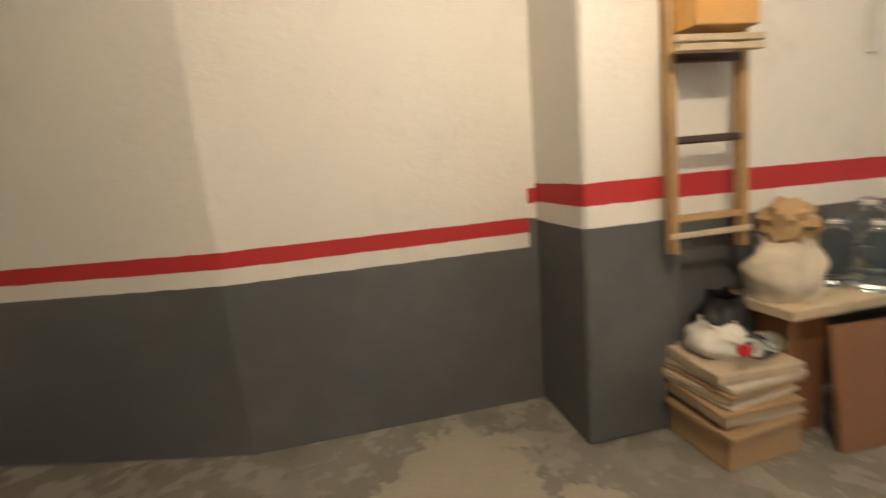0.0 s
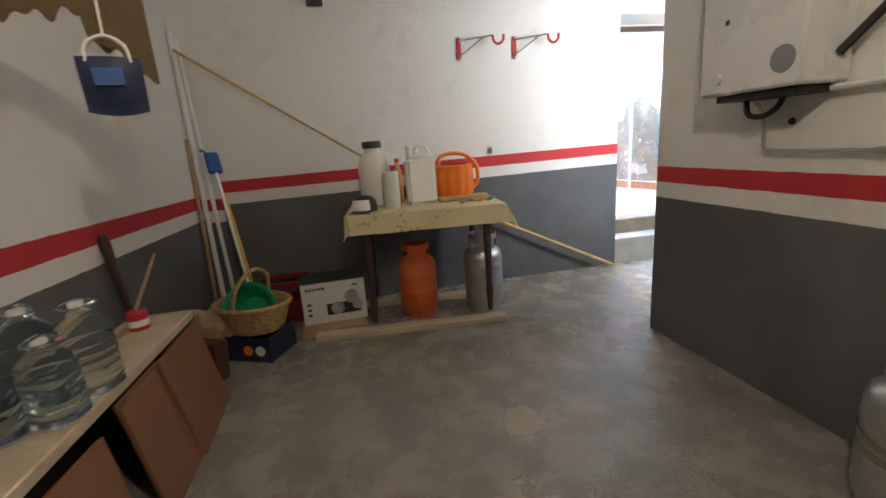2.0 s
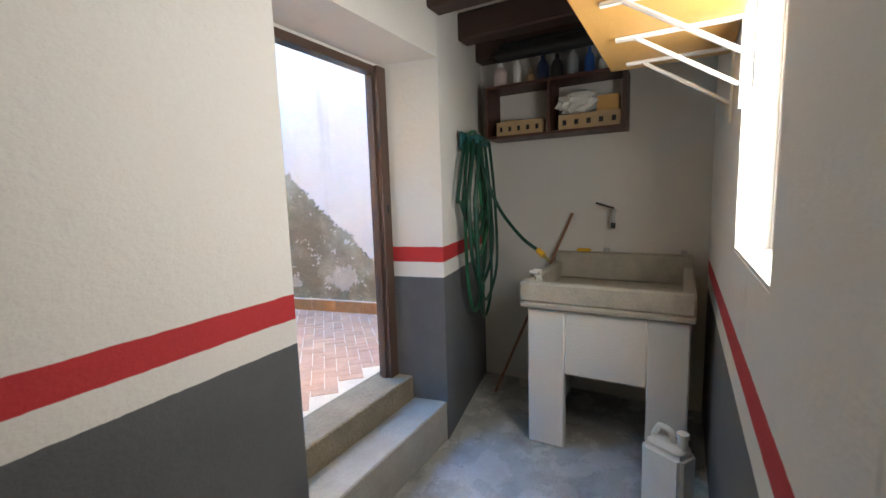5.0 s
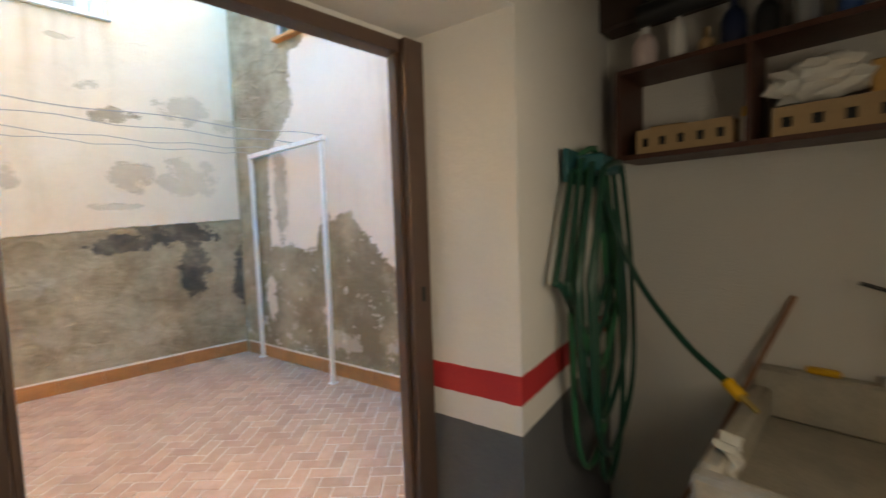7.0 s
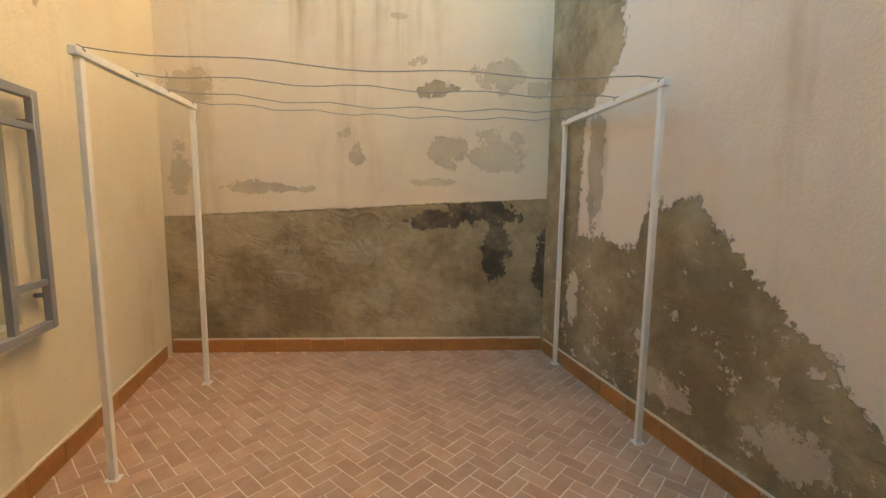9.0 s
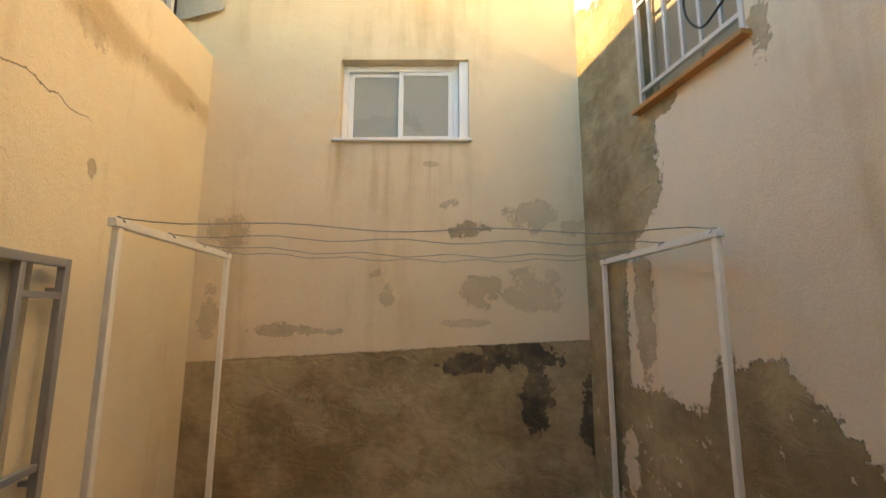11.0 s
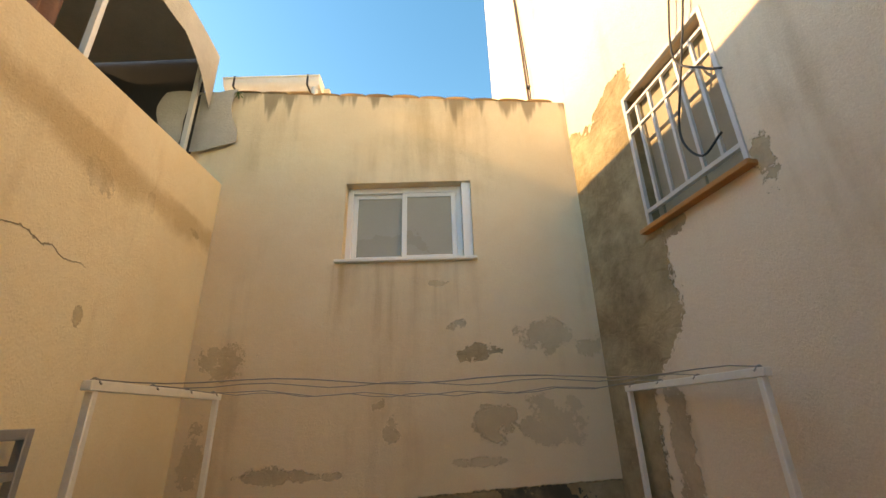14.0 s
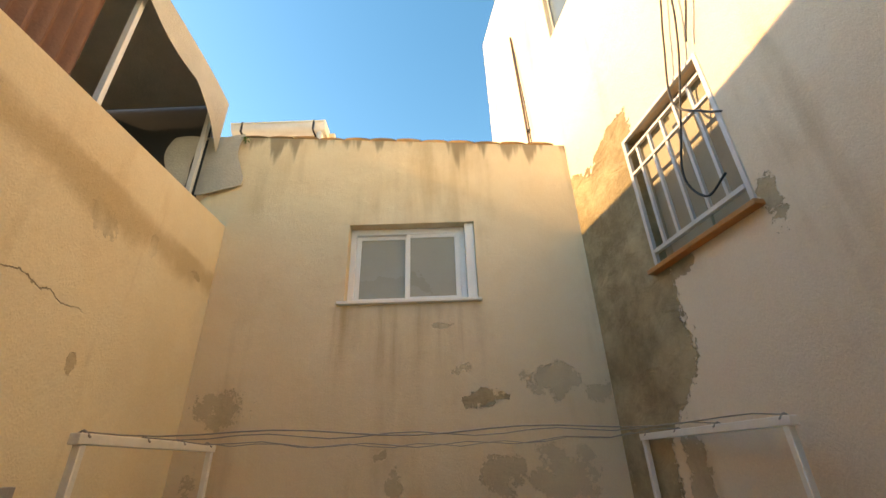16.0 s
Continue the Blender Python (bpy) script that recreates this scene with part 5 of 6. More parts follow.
def bench_goods():
    z = 0.562
    a = bag("paper_sack", -0.34, 2.40, z, 0.105, 0.14, 0.25, M_PAPER, "open crumpled paper sack", 3)
    part("paper_scrap", lump(0.09, 0.10, 0.09, 0.4, 5, 4), M_CARD, a, "brown paper scraps").location = (0, 0, 0.20)
    bottle(-0.38, 2.68, z, 0.27, 0.075, M_BOTTLE, "clear five litre plastic water bottle", 20)
    bottle(-0.26, 2.74, z, 0.27, 0.075, M_BOTTLE, "clear five litre plastic water bottle", 70)
    bottle(-0.39, 2.88, z, 0.33, 0.085, M_BOTTLE, "tall clear plastic water bottle with handle", -10)
    bottle(-0.25, 2.92, z, 0.32, 0.080, M_BOTTLE, "tall clear plastic water bottle with handle", 40)
    t = thing("paint_tin", -0.37, 3.50, z, "small red and white paint tin", "tin")
    part("can", lathe([(0, 0), (0.042, 0), (0.044, 0.004), (0.044, 0.085), (0.040, 0.089), (0, 0.087)], 24), M_REDPAINT, t)
    part("label", lathe([(0.0445, 0.02), (0.0452, 0.02), (0.0452, 0.05), (0.0445, 0.05), (0.0445, 0.02)], 24), M_WHITEP, t, "white paper label")
    m, ln = between((-0.37, 3.50, 0.652), (-0.42, 3.92, 0.83))
    s = new("wooden_stick")
    s.matrix_basis = m
    tagged(s, "pale wooden stick lying across the tin", "stick")
    part("rod", lathe([(0, 0), (0.008, 0), (0.009, ln * 0.5), (0.007, ln), (0, ln)], 8), M_WOOD, s)
    m, ln = between((-0.42, 3.66, 0.0), (-0.49, 3.62, 1.00))
    s = new("broom_stick")
    s.matrix_basis = m
    tagged(s, "dark brown tool handle leaning on the wall", "handle")
    part("shaft", lathe([(0, 0), (0.020, 0), (0.018, ln * 0.8), (0.024, ln * 0.96), (0.018, ln), (0, ln)], 12), M_DARKWOOD, s)
    st = thing("lath", -0.44, 3.30, z, "pale wooden slat on the bench", "slat", rz=80)
    part("slat_body", boxes((-0.22, -0.012, 0, 0.22, 0.012, 0.015), bevel=0.002), M_WOOD, st)
    # heap by the pilaster
    c = thing("cardboard_stack", -0.33, 2.16, 0.0, "stack of folded cardboard and paper", "cardboard", rz=2)
    rnd = random.Random(8)
    zz = 0.0
    part("bottom_box", boxes((-0.15, -0.17, 0.0, 0.15, 0.17, 0.13), bevel=0.005), M_CARD, c, "brown carton")
    zz = 0.132
    for i in range(9):
        h = rnd.uniform(0.018, 0.045)
        ox, oy = rnd.uniform(-0.02, 0.02), rnd.uniform(-0.02, 0.02)
        b = boxes((-0.16 + ox, -0.18 + oy, zz, 0.15 + ox, 0.17 + oy, zz + h), bevel=0.006)
        bmesh.ops.rotate(b, verts=b.verts, cent=(0, 0, 0), matrix=Matrix.Rotation(radians(rnd.uniform(-6, 6)), 3, 'Z'))
        part("cardboard_sheet", b, M_PAPER if i % 3 == 1 else (M_OLDPINE if i % 3 else M_CARD), c)
        zz += h + 0.001
    top = zz
    b1 = bag("plastic_bag", -0.35, 2.10, top, 0.10, 0.10, 0.13, M_RAG, "crumpled white plastic bag", 7)
    b2 = thing("glass_bottle", -0.27, 2.27, top + 0.04, "clear empty bottle lying on the stack", "bottle", rx=78, rz=25)
    part("body", lathe([(0, 0), (0.045, 0), (0.048, 0.02), (0.048, 0.16), (0.02, 0.22), (0.018, 0.27), (0, 0.27)], 20), M_BOTTLE, b2)
    part("cap", lathe([(0, 0.268), (0.021, 0.268), (0.021, 0.29), (0, 0.29)], 14), M_REDPAINT, b2)
    b3 = bag("black_bag", -0.42, 2.20, top, 0.09, 0.10, 0.20, M_BLACK, "black plastic rubbish bag", 11)
    k = thing("carton_pack", -0.33, 4.02, 0.0, "red and white printed packaging carton", "box", rz=-30, rx=-8)
    part("carton", boxes((-0.13, -0.05, 0, 0.13, 0.05, 0.24), bevel=0.004), M_SHELFWOOD, k)
    part("print_panel", boxes((-0.10, -0.053, 0.03, -0.02, -0.0505, 0.22)), M_WHITEP, k)
    part("print_panel", boxes((0.0, -0.053, 0.05, 0.10, -0.0505, 0.16)), M_REDPAINT, k)
    k = thing("paper_bundle", -0.36, 4.30, 0.0, "bundle of crumpled brown packing", "packaging")
    part("packing", lump(0.14, 0.14, 0.18, 0.35, 4, 3), M_CARD, k)


def ladder():
    e = thing("ladder", -0.40, 2.10, 0.78, "old wooden ladder hung on the wall", "ladder", ry=-2.5)
    for y in (-0.155, 0.155):
        part("stile", boxes((-0.022, y - 0.016, 0, 0.022, y + 0.016, 1.75), bevel=0.004), M_WOOD, e)
    for z in (0.13, 0.42, 0.71, 1.0, 1.29, 1.58):
        part("rung", boxes((-0.017, -0.145, z - 0.014, 0.017, 0.145, z + 0.014), bevel=0.005), M_DARKWOOD if z > 0.2 else M_WOOD, e)
    for z in (0.06,):
        part("tie_slat", boxes((0.024, -0.19, z, 0.036, 0.17, z + 0.022), bevel=0.002), M_OLDPINE, e)
    for z in (-0.0,):
        part("wall_hanger", tube([(-0.08, 0.155, 1.40), (0.03, 0.155, 1.40)], 0.008, 8), M_STEEL, e)
        part("wall_hanger", tube([(-0.10, -0.155, 1.40), (0.03, -0.155, 1.40)], 0.008, 8), M_STEEL, e)
    b = thing("orange_box", -0.375, 2.10, 1.568, "small orange carton set on a ladder rung", "box")
    part("carton", boxes((-0.05, -0.14, 0.0, 0.05, 0.12, 0.30), bevel=0.004), M_ORANGEWOOD, b)
    part("print_bar", boxes((0.0505, -0.05, 0.18, 0.052, 0.06, 0.20), (0.0505, -0.04, 0.14, 0.052, 0.05, 0.155)), M_WHITEP, b)
    for z in (0.0, 0.03):
        s = thing("lath", -0.34, 2.09, 1.49 + z, "pale wooden slat across the ladder", "slat", group="slats across the ladder")
        part("slat_body", boxes((-0.012, -0.19, 0, 0.012, 0.16, 0.022), bevel=0.002), M_OLDPINE, s)


def corner_goods():
    for i, (p0, p1, r, mt, lab) in enumerate((((-0.44, 4.95, 0), (-0.49, 5.08, 2.25), 0.019, M_WHITEP, "white painted pole standing in the corner"),
                                             ((-0.36, 4.98, 0), (-0.46, 5.09, 2.20), 0.015, M_WHITEP, "white painted pole standing in the corner"),
                                             ((-0.47, 4.85, 0), (-0.50, 5.02, 1.48), 0.014, M_WOOD, "wooden pole standing in the corner"))):
        m, ln = between(p0, p1)
        e = new("corner_pole")
        e.matrix_basis = m
        tagged(e, lab, "pole", "corner poles")
        part("shaft", lathe([(0, 0), (r, 0), (r, ln), (0, ln)], 12), mt, e)
    for p0, p1, mt, nm in (((-0.10, 4.55, 0.02), (-0.33, 4.98, 1.24), M_WHITEP, "mop"), ((-0.07, 4.56, 0.02), (-0.29, 4.96, 1.05), M_YELLOW, "broom")):
        m, ln = between(p0, p1)
        e = new(nm)
        e.matrix_basis = m
        tagged(e, "%s with %s handle leaning in the corner" % (nm, "white" if nm == "mop" else "yellow"), nm)
        part("shaft", lathe([(0, 0.02), (0.012, 0.02), (0.012, ln), (0, ln)], 12), mt, e)
        if nm == "mop":
            part("mop_head", boxes((-0.05, -0.02, ln - 0.03, 0.05, 0.02, ln + 0.14), bevel=0.012), M_BLUE, e, "blue plastic head")
            part("mop_clip", tube([(0.03, 0, ln + 0.14), (0.07, 0, ln + 0.17)], 0.008, 6), M_BLUE, e)
        part("foot", lathe([(0, 0), (0.016, 0), (0.016, 0.04), (0, 0.04)], 10), M_BLACK, e)


def hanging_things():
    # a line under the ceiling with sacking and a bag on it
    wire = curve_pts([(-0.50, 2.78, 1.91), (-0.22, 2.885, 1.855), (0.11, 3.01, 1.855), (0.9, 3.3, 1.95), (2.53, 3.65, 2.45)], 10)
    tagged(link("hanging_wire", tube(wire, 0.003, 6), M_DARK, None, "", True), "thin wire strung across the garage", "wire")
    e = thing("burlap_cloth", -0.06, 2.95, 1.84, "ragged brown burlap hung over the wire", "cloth", rz=20)

    def sack(u, v):
        d = 0.12 + 0.07 * (u > 0.55) + 0.10 * max(0, u - 0.62) / 0.38 + 0.012 * math.sin(40 * u) + 0.012 * math.sin(23 * u)
        return ((u - 0.5) * 0.36, 0.012 * math.sin(9 * u) * (0.3 + v), 0.015 - d * v + 0.012 * math.sin(4 * u))
    part("cloth", sheet(sack, 50, 8, 0.004), M_BURLAP, e)
    b = thing("blue_bag", 0.02, 2.91, 1.465, "dark blue printed plastic bag hanging by white handles", "bag", rz=20)

    def face(s):
        def f(u, v):
            w = 0.075 + 0.012 * (1 - v)
            return ((u - 0.5) * 2 * w * (0.92 + 0.10 * v), s * (0.006 + 0.028 * math.sin(math.pi * u) * math.sin(math.pi * min(1, v * 0.9 + 0.15))), 0.155 * (1 - v) - 0.012 * math.sin(math.pi * u) * v)
        return f
    for s in (-1, 1):
        part("bag_side", sheet(face(s), 16, 12, 0.002), M_NAVY, b)
        part("handle", tube(curve_pts([(-0.055, s * 0.012, 0.14), (-0.045, s * 0.010, 0.19), (0.0, s * 0.004, 0.215), (0.045, s * 0.010, 0.19), (0.055, s * 0.012, 0.14)], 6), 0.005, 6), M_WHITEP, b)
    part("print_patch", boxes((-0.045, -0.040, 0.07, 0.03, -0.034, 0.12), bevel=0.002), M_BLUE, b)
    part("cord", tube([(0, 0, 0.21), (0.0, 0.072, 0.392)], 0.004, 6), M_WHITEP, b)
    w = thing("white_strip", -0.485, 2.95, 1.50, "white cloth strip hanging on the wall", "cloth")
    part("strip", sheet(lambda u, v: (0.01 * math.sin(6 * v), (u - 0.5) * 0.05 + 0.02 * v, 0.42 * (1 - v)), 4, 10, 0.003), M_RAG, w)
    bx = thing("junction_box", 0.55, DW - 0.05, 2.44, "small dark junction box on the wall", "junction box")
    part("case", boxes((-0.05, 0, -0.03, 0.07, 0.05, 0.04), bevel=0.004), M_DARK, bx)
    n = thing("wall_nail", 1.93, DW - 0.02, 1.22, "old nail stub in the wall", "nail")
    part("stub", boxes((-0.008, -0.01, -0.02, 0.008, 0.02, 0.03), bevel=0.003), M_STEP_RISER, n)


def water_heater():
    e = thing("water_heater", 2.54, 2.90, 1.42, "white wall mounted gas water heater", "water heater")
    part("casing", boxes((-0.235, -0.205, 0.0, -0.004, 0.265, 0.68), bevel=0.012), M_ENAMEL, e)
    part("knob", lathe([(0, 0), (0.024, 0), (0.022, 0.012), (0, 0.012)], 20), M_ENAMEL, e).matrix_local = pose(-0.235, 0.16, 0.07, 0, -90, 0)
    part("viewing_window", boxes((-0.238, 0.12, 0.28, -0.2355, 0.14, 0.30), bevel=0.001), M_BLACK, e)
    part("badge", lathe([(0, 0), (0.05, 0), (0.05, 0.002), (0, 0.002)], 24), M_GREYM, e).matrix_local = pose(-0.2355, -0.13, 0.10, 0, -90, 0)
    part("burner_tray", boxes((-0.20, -0.17, -0.03, -0.02, 0.20, -0.001), bevel=0.004), M_DARK, e)
    part("gas_hose", tube(curve_pts([(-0.12, 0.12, -0.03), (-0.12, 0.10, -0.09), (-0.10, 0.05, -0.10), (-0.09, 0.0, -0.07), (-0.08, -0.02, -0.02)], 8), 0.012, 8), M_BLACK, e)
    part("water_pipe", tube(curve_pts([(-0.10, 0.10, -0.03), (-0.05, 0.10, -0.08), (-0.03, 0.10, -0.18), (-0.03, 0.09, -0.24), (-0.03, 0.02, -0.25), (-0.03, -0.3, -0.25), (-0.03, -1.2, -0.25)], 8), 0.008, 8), M_STEEL, e)
    part("pipe_joint", lathe([(0, -0.02), (0.014, -0.02), (0.014, 0.02), (0, 0.02)], 10), M_STEEL, e).matrix_local = pose(-0.03, -0.36, -0.25, 90, 0, 0)
    part("side_pipe", tube([(-0.04, -0.16, -0.015), (-0.04, -0.38, -0.01)], 0.014, 8), M_WHITEP, e)
    part("elbow", tube(curve_pts([(-0.04, -0.36, -0.01), (-0.04, -0.42, 0.0), (-0.03, -0.44, 0.05)], 6), 0.02, 10), M_BLACK, e)
    part("flue_cable", tube(curve_pts([(-0.08, -0.208, 0.10), (-0.05, -0.31, 0.22), (-0.03, -0.42, 0.34)], 6), 0.016, 8), M_BLACK, e)
    for y, z in ((0.0, -0.13),):
        part("wall_plug", lathe([(0, 0), (0.016, 0), (0.014, 0.006), (0, 0.006)], 12), M_DARK, e).matrix_local = pose(-0.001, y, z, 0, -90, 0)
    c = cylinder(2.34, 2.20, 0.0, M_STEEL, "scuffed grey steel gas cylinder by the wall", 0.57, 0.148)
    part("rope", tube(curve_pts([(0.10, 0.0, 0.58), (0.06, 0.06, 0.615), (-0.02, 0.10, 0.60), (-0.08, 0.06, 0.57)], 6), 0.010, 8), M_ORANGECYL, c, "orange rubber hose end")
    for z in (0.28, 0.24):
        part("rust_band", lathe([(0.1515, z - 0.015), (0.1525, z - 0.015), (0.1525, z + 0.012), (0.1515, z + 0.012), (0.1515, z - 0.015)], 32), M_STEP_RISER, c)


# ---- laundry alcove ----
def sink():
    e = thing("laundry_sink", 4.53, 3.80, 0.0, "cast stone laundry sink on white masonry base", "sink")
    e.scale = (0.90, 1.0, 1.0)
    part("base", boxes((0.04, 0.02, 0.0, 0.10, 0.22, 0.86), (0.04, 0.66, 0.0, 0.10, 0.88, 0.86), (0.04, 0.22, 0.47, 0.10, 0.66, 0.86), (0.10, 0.80, 0.0, 0.95, 0.88, 0.86), (0.10, 0.02, 0.0, 0.95, 0.08, 0.86), bevel=0.008), M_WHITE, e)
    b = bmesh.new()
    for a in ((0.0, 0.0, 0.86, 0.98, 0.92, 0.90), (0.0, 0.0, 0.90, 0.07, 0.92, 1.02), (0.07, 0.0, 0.90, 0.91, 0.06, 1.025), (0.07, 0.86, 0.90, 0.91, 0.92, 1.025), (0.91, 0.0, 0.90, 0.98, 0.92, 1.10)):
        box(b, *a, bevel=0.012)
    part("basin", b, M_STONE, e)
    t = part("tap", tube(curve_pts([(0.958, 0.50, 1.40), (0.90, 0.50, 1.405), (0.86, 0.50, 1.38), (0.86, 0.50, 1.32)], 6), 0.013, 10), M_STEEL, e)
    part("tap_nozzle", lathe([(0, 1.28), (0.016, 1.28), (0.018, 1.32), (0, 1.32)], 12), M_BLACK, t).location = (0.86, 0.50, 0)
    part("tap_lever", tube([(0.90, 0.50, 1.42), (0.88, 0.62, 1.46)], 0.007, 8), M_DARK, t)
    part("soap", boxes((0.92, 0.66, 1.101, 0.96, 0.76, 1.125), bevel=0.008), M_YELLOW, e)
    for y in (0.55, 0.06):
        part("plug", lathe([(0, 0), (0.02, 0), (0.018, 0.03), (0, 0.035)], 12), M_STEEL, e).location = (0.945, y, 1.10)
    r = thing("wet_rag", 4.70, 4.69, 1.028, "white rag draped over the sink edge", "rag")
    part("cloth", sheet(lambda u, v: (0.10 * (u - 0.5) + 0.02 * math.sin(5 * v), -0.05 + 0.055 * math.sin(math.pi * min(v * 2, 1)) + 0.02 * math.sin(9 * u) * v + (0.02 if v > 0.5 else 0) , 0.012 * math.sin(9 * u) + 0.02 - max(0, v - 0.4) * 0.38), 12, 14, 0.004), M_RAG, r)
    jug_square("detergent_jug", 4.22, 3.90, 0.0, 60, 0.20, 0.13, 0.46, M_JUG, "milky plastic detergent jug on the floor", M_WHITEP)
    m, ln = between((5.10, 5.12, 0.0), (5.40, 4.60, 1.385))
    s = new("broom_stick")
    s.matrix_basis = m
    tagged(s, "thin wooden stick leaning against the wall", "stick")
    part("rod", lathe([(0, 0), (0.011, 0), (0.010, ln), (0, ln)], 8), M_PANEL, s)


def hose():
    e = thing("garden_hose", 4.88, DW + 0.08, 1.28, "dark green garden hose coiled on a wall hanger", "hose", rz=11.3)
    hang = part("hanger", boxes((-0.22, -0.02, 0.56, 0.16, 0.0, 0.68), (-0.14, -0.12, 0.60, 0.12, -0.02, 0.66), bevel=0.006), M_TEAL, e, "dark teal plastic hanger")
    rnd = random.Random(2)
    for i in range(8):
        w = rnd.uniform(0.20, 0.36)
        bot = rnd.uniform(-0.62, -0.36) if i > 2 else rnd.uniform(-0.2, 0.0)
        cx, y = rnd.uniform(-0.05, 0.08), -0.03 - 0.018 * (i % 6)
        t = rnd.uniform(0.62, 0.70)
        pts = curve_pts([(cx - w * 0.45, y, t - 0.03), (cx, y - 0.01, t), (cx + w * 0.45, y, t - 0.04), (cx + w * 0.95, y, 0.20), (cx + w * 0.9, y - 0.01, bot + 0.2), (cx + rnd.uniform(-0.03, 0.03), y, bot), (cx - w * 0.9, y - 0.01, bot + 0.22), (cx - w, y, 0.22)], 8)
        part("hose_loop", tube(pts, 0.0115, 8, None, True), M_HOSE2 if i in (2, 6) else M_HOSE, e)
    part("hose_tail", tube(curve_pts([(0.08, -0.05, 0.62), (0.18, -0.10, 0.36), (0.16, -0.20, 0.14), (0.06, -0.36, -0.04), (-0.08, -0.50, -0.125)], 10), 0.0125, 10), M_HOSE, e)
    nz = part("nozzle", tube([(-0.08, -0.50, -0.125), (-0.13, -0.57, -0.18)], 0.014, 10, None, False, 0.009), M_BRASS, e)
    part("coupling", tube([(-0.07, -0.49, -0.118), (-0.105, -0.53, -0.150)], 0.021, 12), M_YELLOW, nz, "yellow coupling ring")


def wall_shelf():
    x0, x1 = 5.16, 5.416
    e = thing("wall_shelf", x1, 4.22, 1.95, "mahogany coloured two-bay wall shelf, cluttered", "shelf")
    d = x0 - x1
    part("bottom_board", boxes((d, 0, 0, 0, 0.97, 0.02)), M_SHELFWOOD, e)
    part("top_board", boxes((d, 0, 0.36, 0, 0.97, 0.38)), M_SHELFWOOD, e)
    for y in (0, 0.485, 0.95):
        part("upright", boxes((d + 0.001, y, 0.02, 0, y + 0.02, 0.36)), M_SHELFWOOD, e)
    part("back_panel", boxes((-0.006, 0.02, 0.02, -0.001, 0.95, 0.36)), M_WHITE, e)
    for y, w in ((4.94, 0.34), (4.45, 0.40)):
        b = thing("cardboard_tray", 5.28, y, 1.97, "brown cardboard fruit tray with round holes", "box", group="trays on the shelf")
        h = 0.10
        n = 5
        bmf = bmesh.new()
        box(bmf, -0.10, -w / 2, 0, -0.094, w / 2, 0.03)
        box(bmf, -0.10, -w / 2, 0.065, -0.094, w / 2, h)
        for i in range(n + 1):
            c = -w / 2 + w * i / n
            box(bmf, -0.10, max(c - w * 0.065, -w / 2), 0.03, -0.094, min(c + w * 0.065, w / 2), 0.065)
        part("front", bmf, M_CARD, b, smooth=False)
        part("tray_shell", boxes((-0.093, -w / 2, 0, 0.09, w / 2, 0.006), (-0.093, -w / 2, 0.006, 0.09, -w / 2 + 0.006, h), (-0.093, w / 2 - 0.006, 0.006, 0.09, w / 2, h), (0.084, -w / 2 + 0.006, 0.006, 0.09, w / 2 - 0.006, h)), M_CARD, b, smooth=False)
        # black sheet behind the holes, put in for the shade inside the tray
        part("holes_shade", boxes((-0.080, -w / 2 + 0.02, 0.01, -0.076, w / 2 - 0.02, 0.085)), M_BLACK, b)
    r = thing("folded_cloth", 5.24, 4.54, 2.075, "crumpled white cloth in a tray", "cloth")
    part("cloth", lump(0.08, 0.13, 0.075, 0.45, 2, 3.5), M_RAG, r)
    r = thing("orange_carton", 5.30, 4.34, 2.075, "orange carton in a tray", "box")
    part("carton", boxes((-0.05, -0.07, 0, 0.05, 0.07, 0.11), bevel=0.004), M_ORANGEWOOD, r)
    r = thing("bread_board", 5.26, 5.01, 2.07, "small pale wooden piece in a tray", "wood piece", rz=10)
    part("piece", boxes((-0.02, -0.07, 0.0, 0.02, 0.07, 0.02), bevel=0.005), M_WOOD, r)
    r = thing("glue_bottle", 5.24, 4.735, 1.97, "small white bottle with yellow cap", "bottle")
    part("body", lathe([(0, 0), (0.022, 0), (0.023, 0.08), (0.012, 0.10), (0, 0.10)], 14), M_WHITEP, r)
    part("cap", lathe([(0, 0.10), (0.016, 0.10), (0.014, 0.135), (0, 0.135)], 12), M_YELLOW, r)
    tops = ((5.02, 0.050, 0.15, M_PINK, "pink spray bottle"), (4.89, 0.030, 0.17, M_WHITEP, "white detergent bottle"), (4.79, 0.030, 0.07, M_CARD, "small beige jar"), (4.70, 0.042, 0.15, M_NAVY, "dark blue plastic bottle"), (4.60, 0.040, 0.14, M_BLACK, "black plastic pot"), (4.49, 0.036, 0.17, M_GREYM, "grey spray can"), (4.38, 0.034, 0.15, M_BLUE, "blue plastic bottle"), (4.27, 0.05, 0.10, M_RAG, "white crumpled packet"))
    for y, rr, h, mt, lab in tops:
        b = thing("cleaning_bottle", 5.25, y + 0.08, 2.33, lab + " on top of the shelf", "bottle", group="bottles on the shelf")
        part("body", lathe([(0, 0), (rr * 0.95, 0), (rr, 0.008), (rr, h * 0.7), (rr * 0.75, h * 0.88), (rr * 0.35, h), (0, h)], 18), mt, b)
        part("cap", lathe([(0, h), (rr * 0.38, h), (rr * 0.34, h + 0.035), (0, h + 0.035)], 12), M_WHITEP if mt is M_PINK or mt is M_WHITEP else mt, b)
        if mt is M_PINK:
            part("spray_head", boxes((-0.045, -0.012, h + 0.035, 0.02, 0.012, h + 0.06), bevel=0.005), M_WHITEP, b)
    r = thing("roll_bundle", 5.28, 4.70, 2.60, "black rolled bundle stored under the beams", "bundle")
    part("roll", tube([(0, -0.42, 0), (0, 0.40, 0)], 0.055, 16), M_BLACK, r)
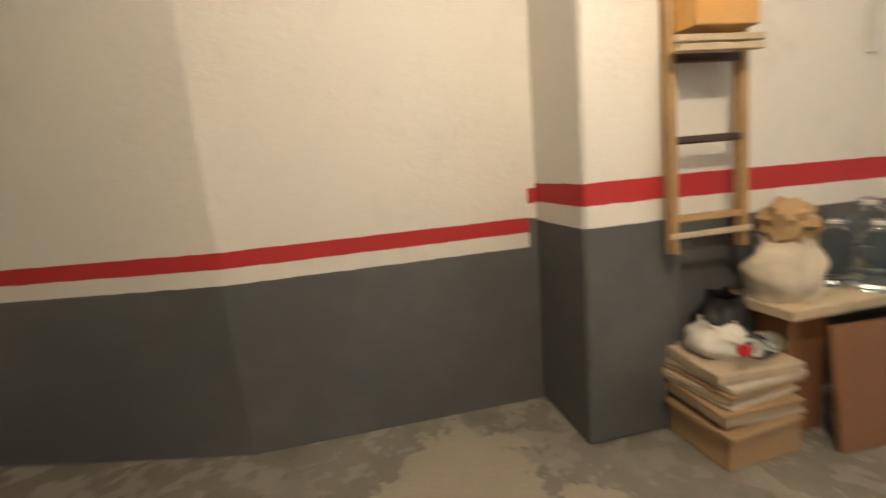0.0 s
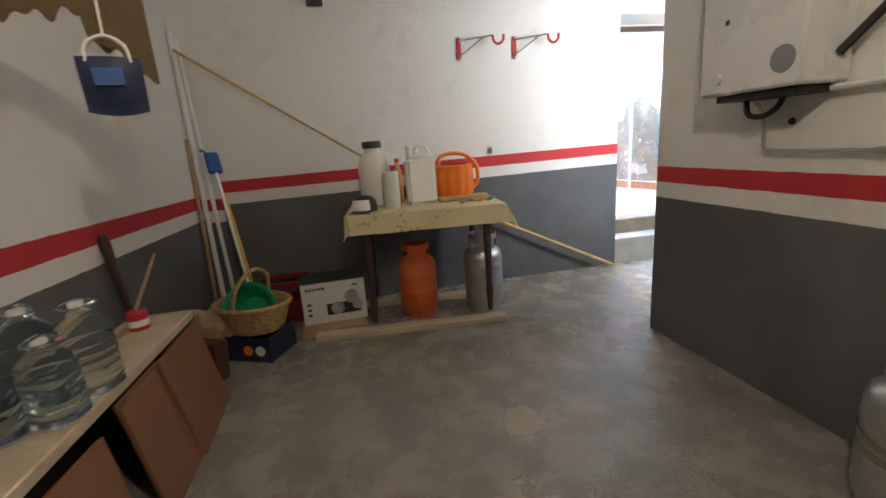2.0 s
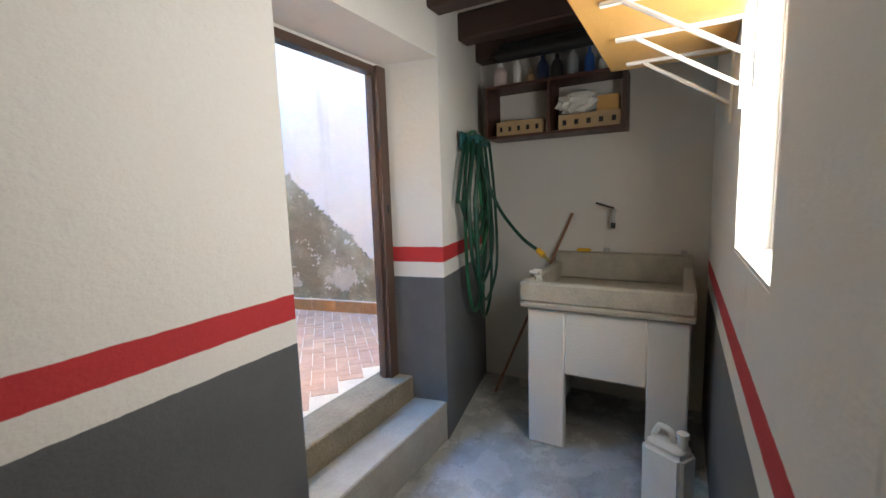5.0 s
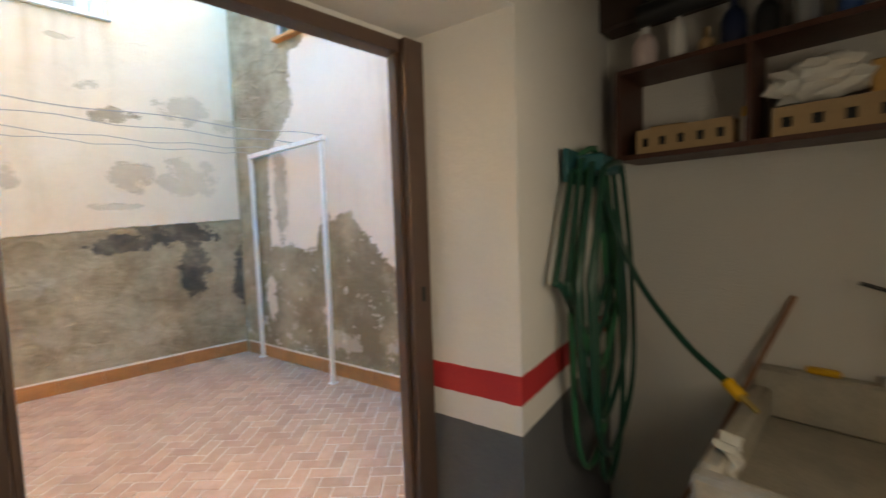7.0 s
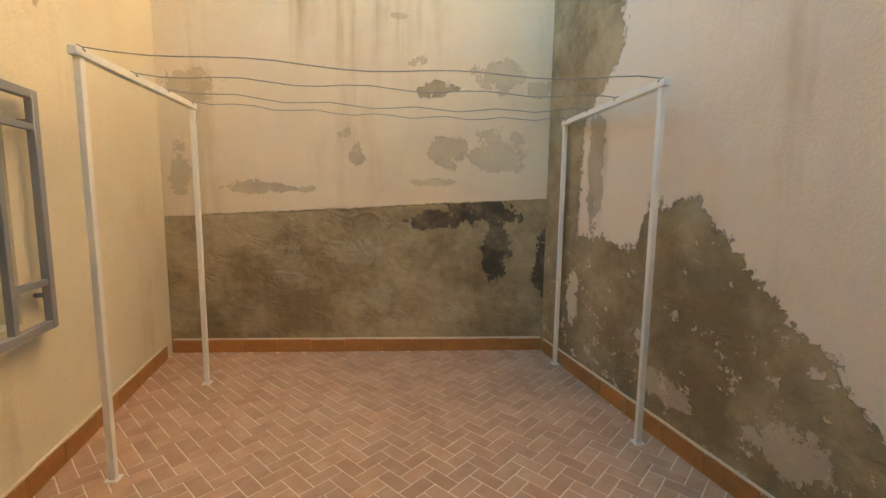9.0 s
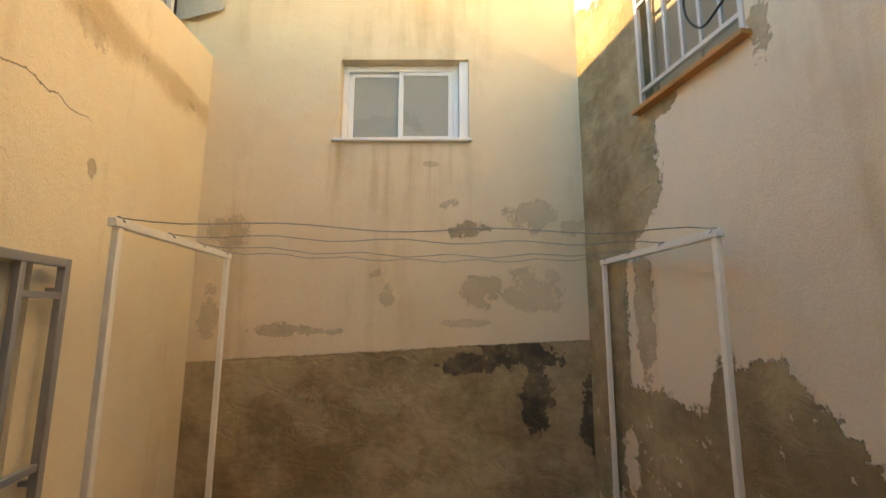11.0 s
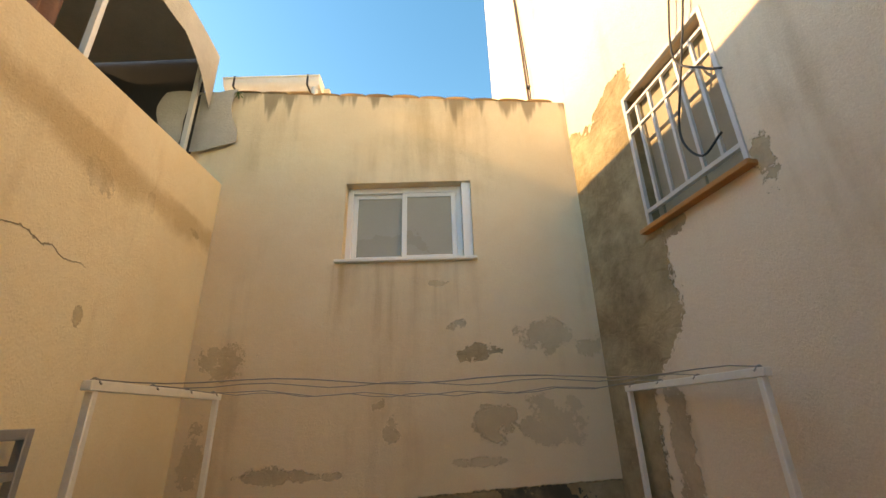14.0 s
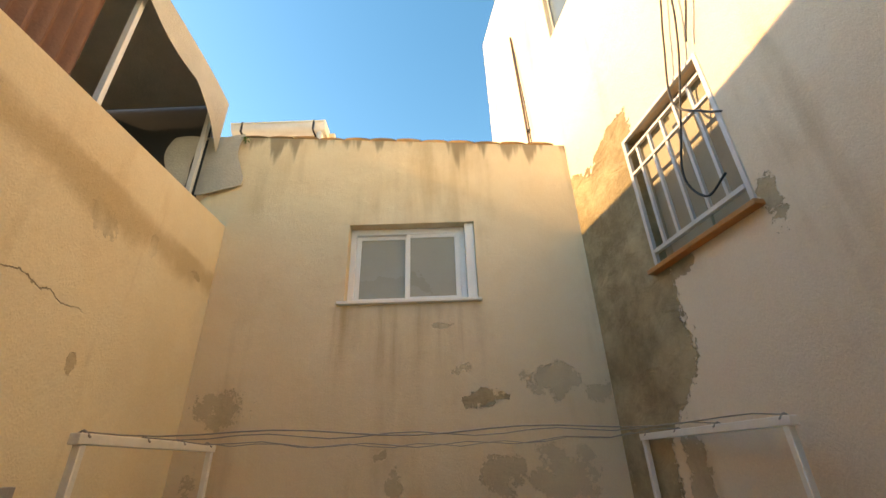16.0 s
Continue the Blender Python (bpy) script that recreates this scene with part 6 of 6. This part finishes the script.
    part("roll", tube([(-0.06, -0.40, -0.05), (-0.06, 0.41, -0.05)], 0.045, 16), M_BLACK, r)
    part("strap", tube([(-0.03, -0.36, 0.04), (-0.03, -0.36, 0.134)], 0.004, 6), M_DARK, r)
    part("strap", tube([(-0.03, 0.36, 0.04), (-0.03, 0.36, 0.134)], 0.004, 6), M_DARK, r)


def side_shelf():
    e = thing("bracket_shelf", 3.95, 3.716, 2.10, "varnished pine shelf on white brackets", "shelf")
    part("board", boxes((-0.55, 0.004, 0.0, 0.42, 0.48, 0.022), bevel=0.004), M_ORANGEWOOD, e)
    for x in (-0.40, -0.05, 0.30):
        part("bracket", boxes((x - 0.012, 0.001, -0.30, x + 0.012, 0.012, -0.001), (x - 0.012, 0.012, -0.014, x + 0.012, 0.40, -0.001), bevel=0.002), M_WHITEP, e)
        part("brace", tube([(x, 0.012, -0.22), (x, 0.33, -0.012)], 0.008, 6), M_WHITEP, e)
    b = thing("blue_tub", 3.72, 3.98, 2.123, "blue plastic tub on the pine shelf", "tub")
    part("tub_body", lathe([(0, 0), (0.10, 0), (0.13, 0.16), (0.125, 0.16), (0.095, 0.008), (0, 0.008)], 24), M_BLUE, b)
    b = thing("white_packet", 4.08, 4.02, 2.123, "white crumpled packet on the pine shelf", "packet")
    part("packet", lump(0.12, 0.12, 0.09, 0.3, 6, 3), M_RAG, b)
    # assumed window; its opening holds the added fill lamp
    w = thing("assumed_window", 3.2, 3.716, 1.32, "assumed small alcove window with white frame", "window", kind="structure")
    part("window_frame", boxes((0.0, -0.16, 0, 0.04, -0.10, 1.03), (0.66, -0.16, 0, 0.70, -0.10, 1.03), (0.04, -0.16, 0, 0.66, -0.10, 0.04), (0.04, -0.16, 0.99, 0.66, -0.10, 1.03), bevel=0.003), M_ALU, w)
    part("pane", boxes((0.04, -0.14, 0.04, 0.66, -0.134, 0.99)), M_FROST, w)
    part("window_sill", boxes((0.0, -0.10, -0.001, 0.70, -0.002, 0.012)), M_WHITE, w)


ceiling_bulb()
table()
sleeper()
cylinder(1.10, 4.58, 0.0, M_ORANGECYL, "orange enamel butane gas cylinder under the table")
cylinder(1.62, 4.50, 0.0, M_STEEL, "grey steel gas cylinder under the table", 0.62, 0.15)
jug_round()
jug_square("canister", 1.20, 4.66, 0.872, 2, 0.225, 0.15, 0.44, M_JUG, "square milky plastic canister with handle")
paper_roll()
watering_can()
table_bits()
canes()
wall_hook(1.69)
wall_hook(2.185)
carton()
basket_and_crate()
bench()
bench_goods()
ladder()
corner_goods()
hanging_things()
water_heater()
sink()
hose()
wall_shelf()
side_shelf()


# ---- herringbone tiles of the yard floor, last ----
def herringbone():
    L, G, T = 0.165, 0.006, 0.010
    rnd = random.Random(5)
    bt = boxes((-L / 2 + G / 2, -L / 4 + G / 2, -T, L / 2 - G / 2, L / 4 - G / 2, 0.0), bevel=0.0025)
    mesh = None
    rest = bmesh.new()
    c, s = math.cos(radians(45)), math.sin(radians(45))
    spots = []
    for i in range(-52, 53):
        for j in range(-52, 53):
            d = (i - j) % 4
            if d == 0:
                u, v, r = i + 1.0, j + 0.5, 0
            elif d == 3:
                u, v, r = i + 0.5, j + 1.0, 90
            else:
                continue
            x, y = u * L / 2, v * L / 2
            X, Y = 3.5 + c * x - s * y, 7.2 + s * x + c * y
            if 5.66 < Y < 9.06 and LW(Y) - 0.05 < X < RW(Y) + 0.05:
                spots.append((Y, X, r))
    spots.sort()
    for k, (Y, X, r) in enumerate(spots):
        z = YZ + rnd.uniform(0.001, 0.0035)
        m = pose(X, Y, z, rnd.uniform(-0.25, 0.25), rnd.uniform(-0.25, 0.25), 45 + r + rnd.uniform(-0.6, 0.6))
        # the stretch of the yard before the door is laid tile by tile
        if k < 300:
            if mesh is None:
                ob = part("floor_tile", bt.copy(), M_TILE, yard, smooth=False)
                mesh = ob.data
            else:
                ob = new("floor_tile", mesh)
                ob.parent = yard
            ob.matrix_basis = m
        else:
            add(rest, bt.copy(), m)
    far = part("far_floor_tiles", rest, M_TILE, yard, smooth=False)
    tagged(far, kind="stuff")


herringbone()
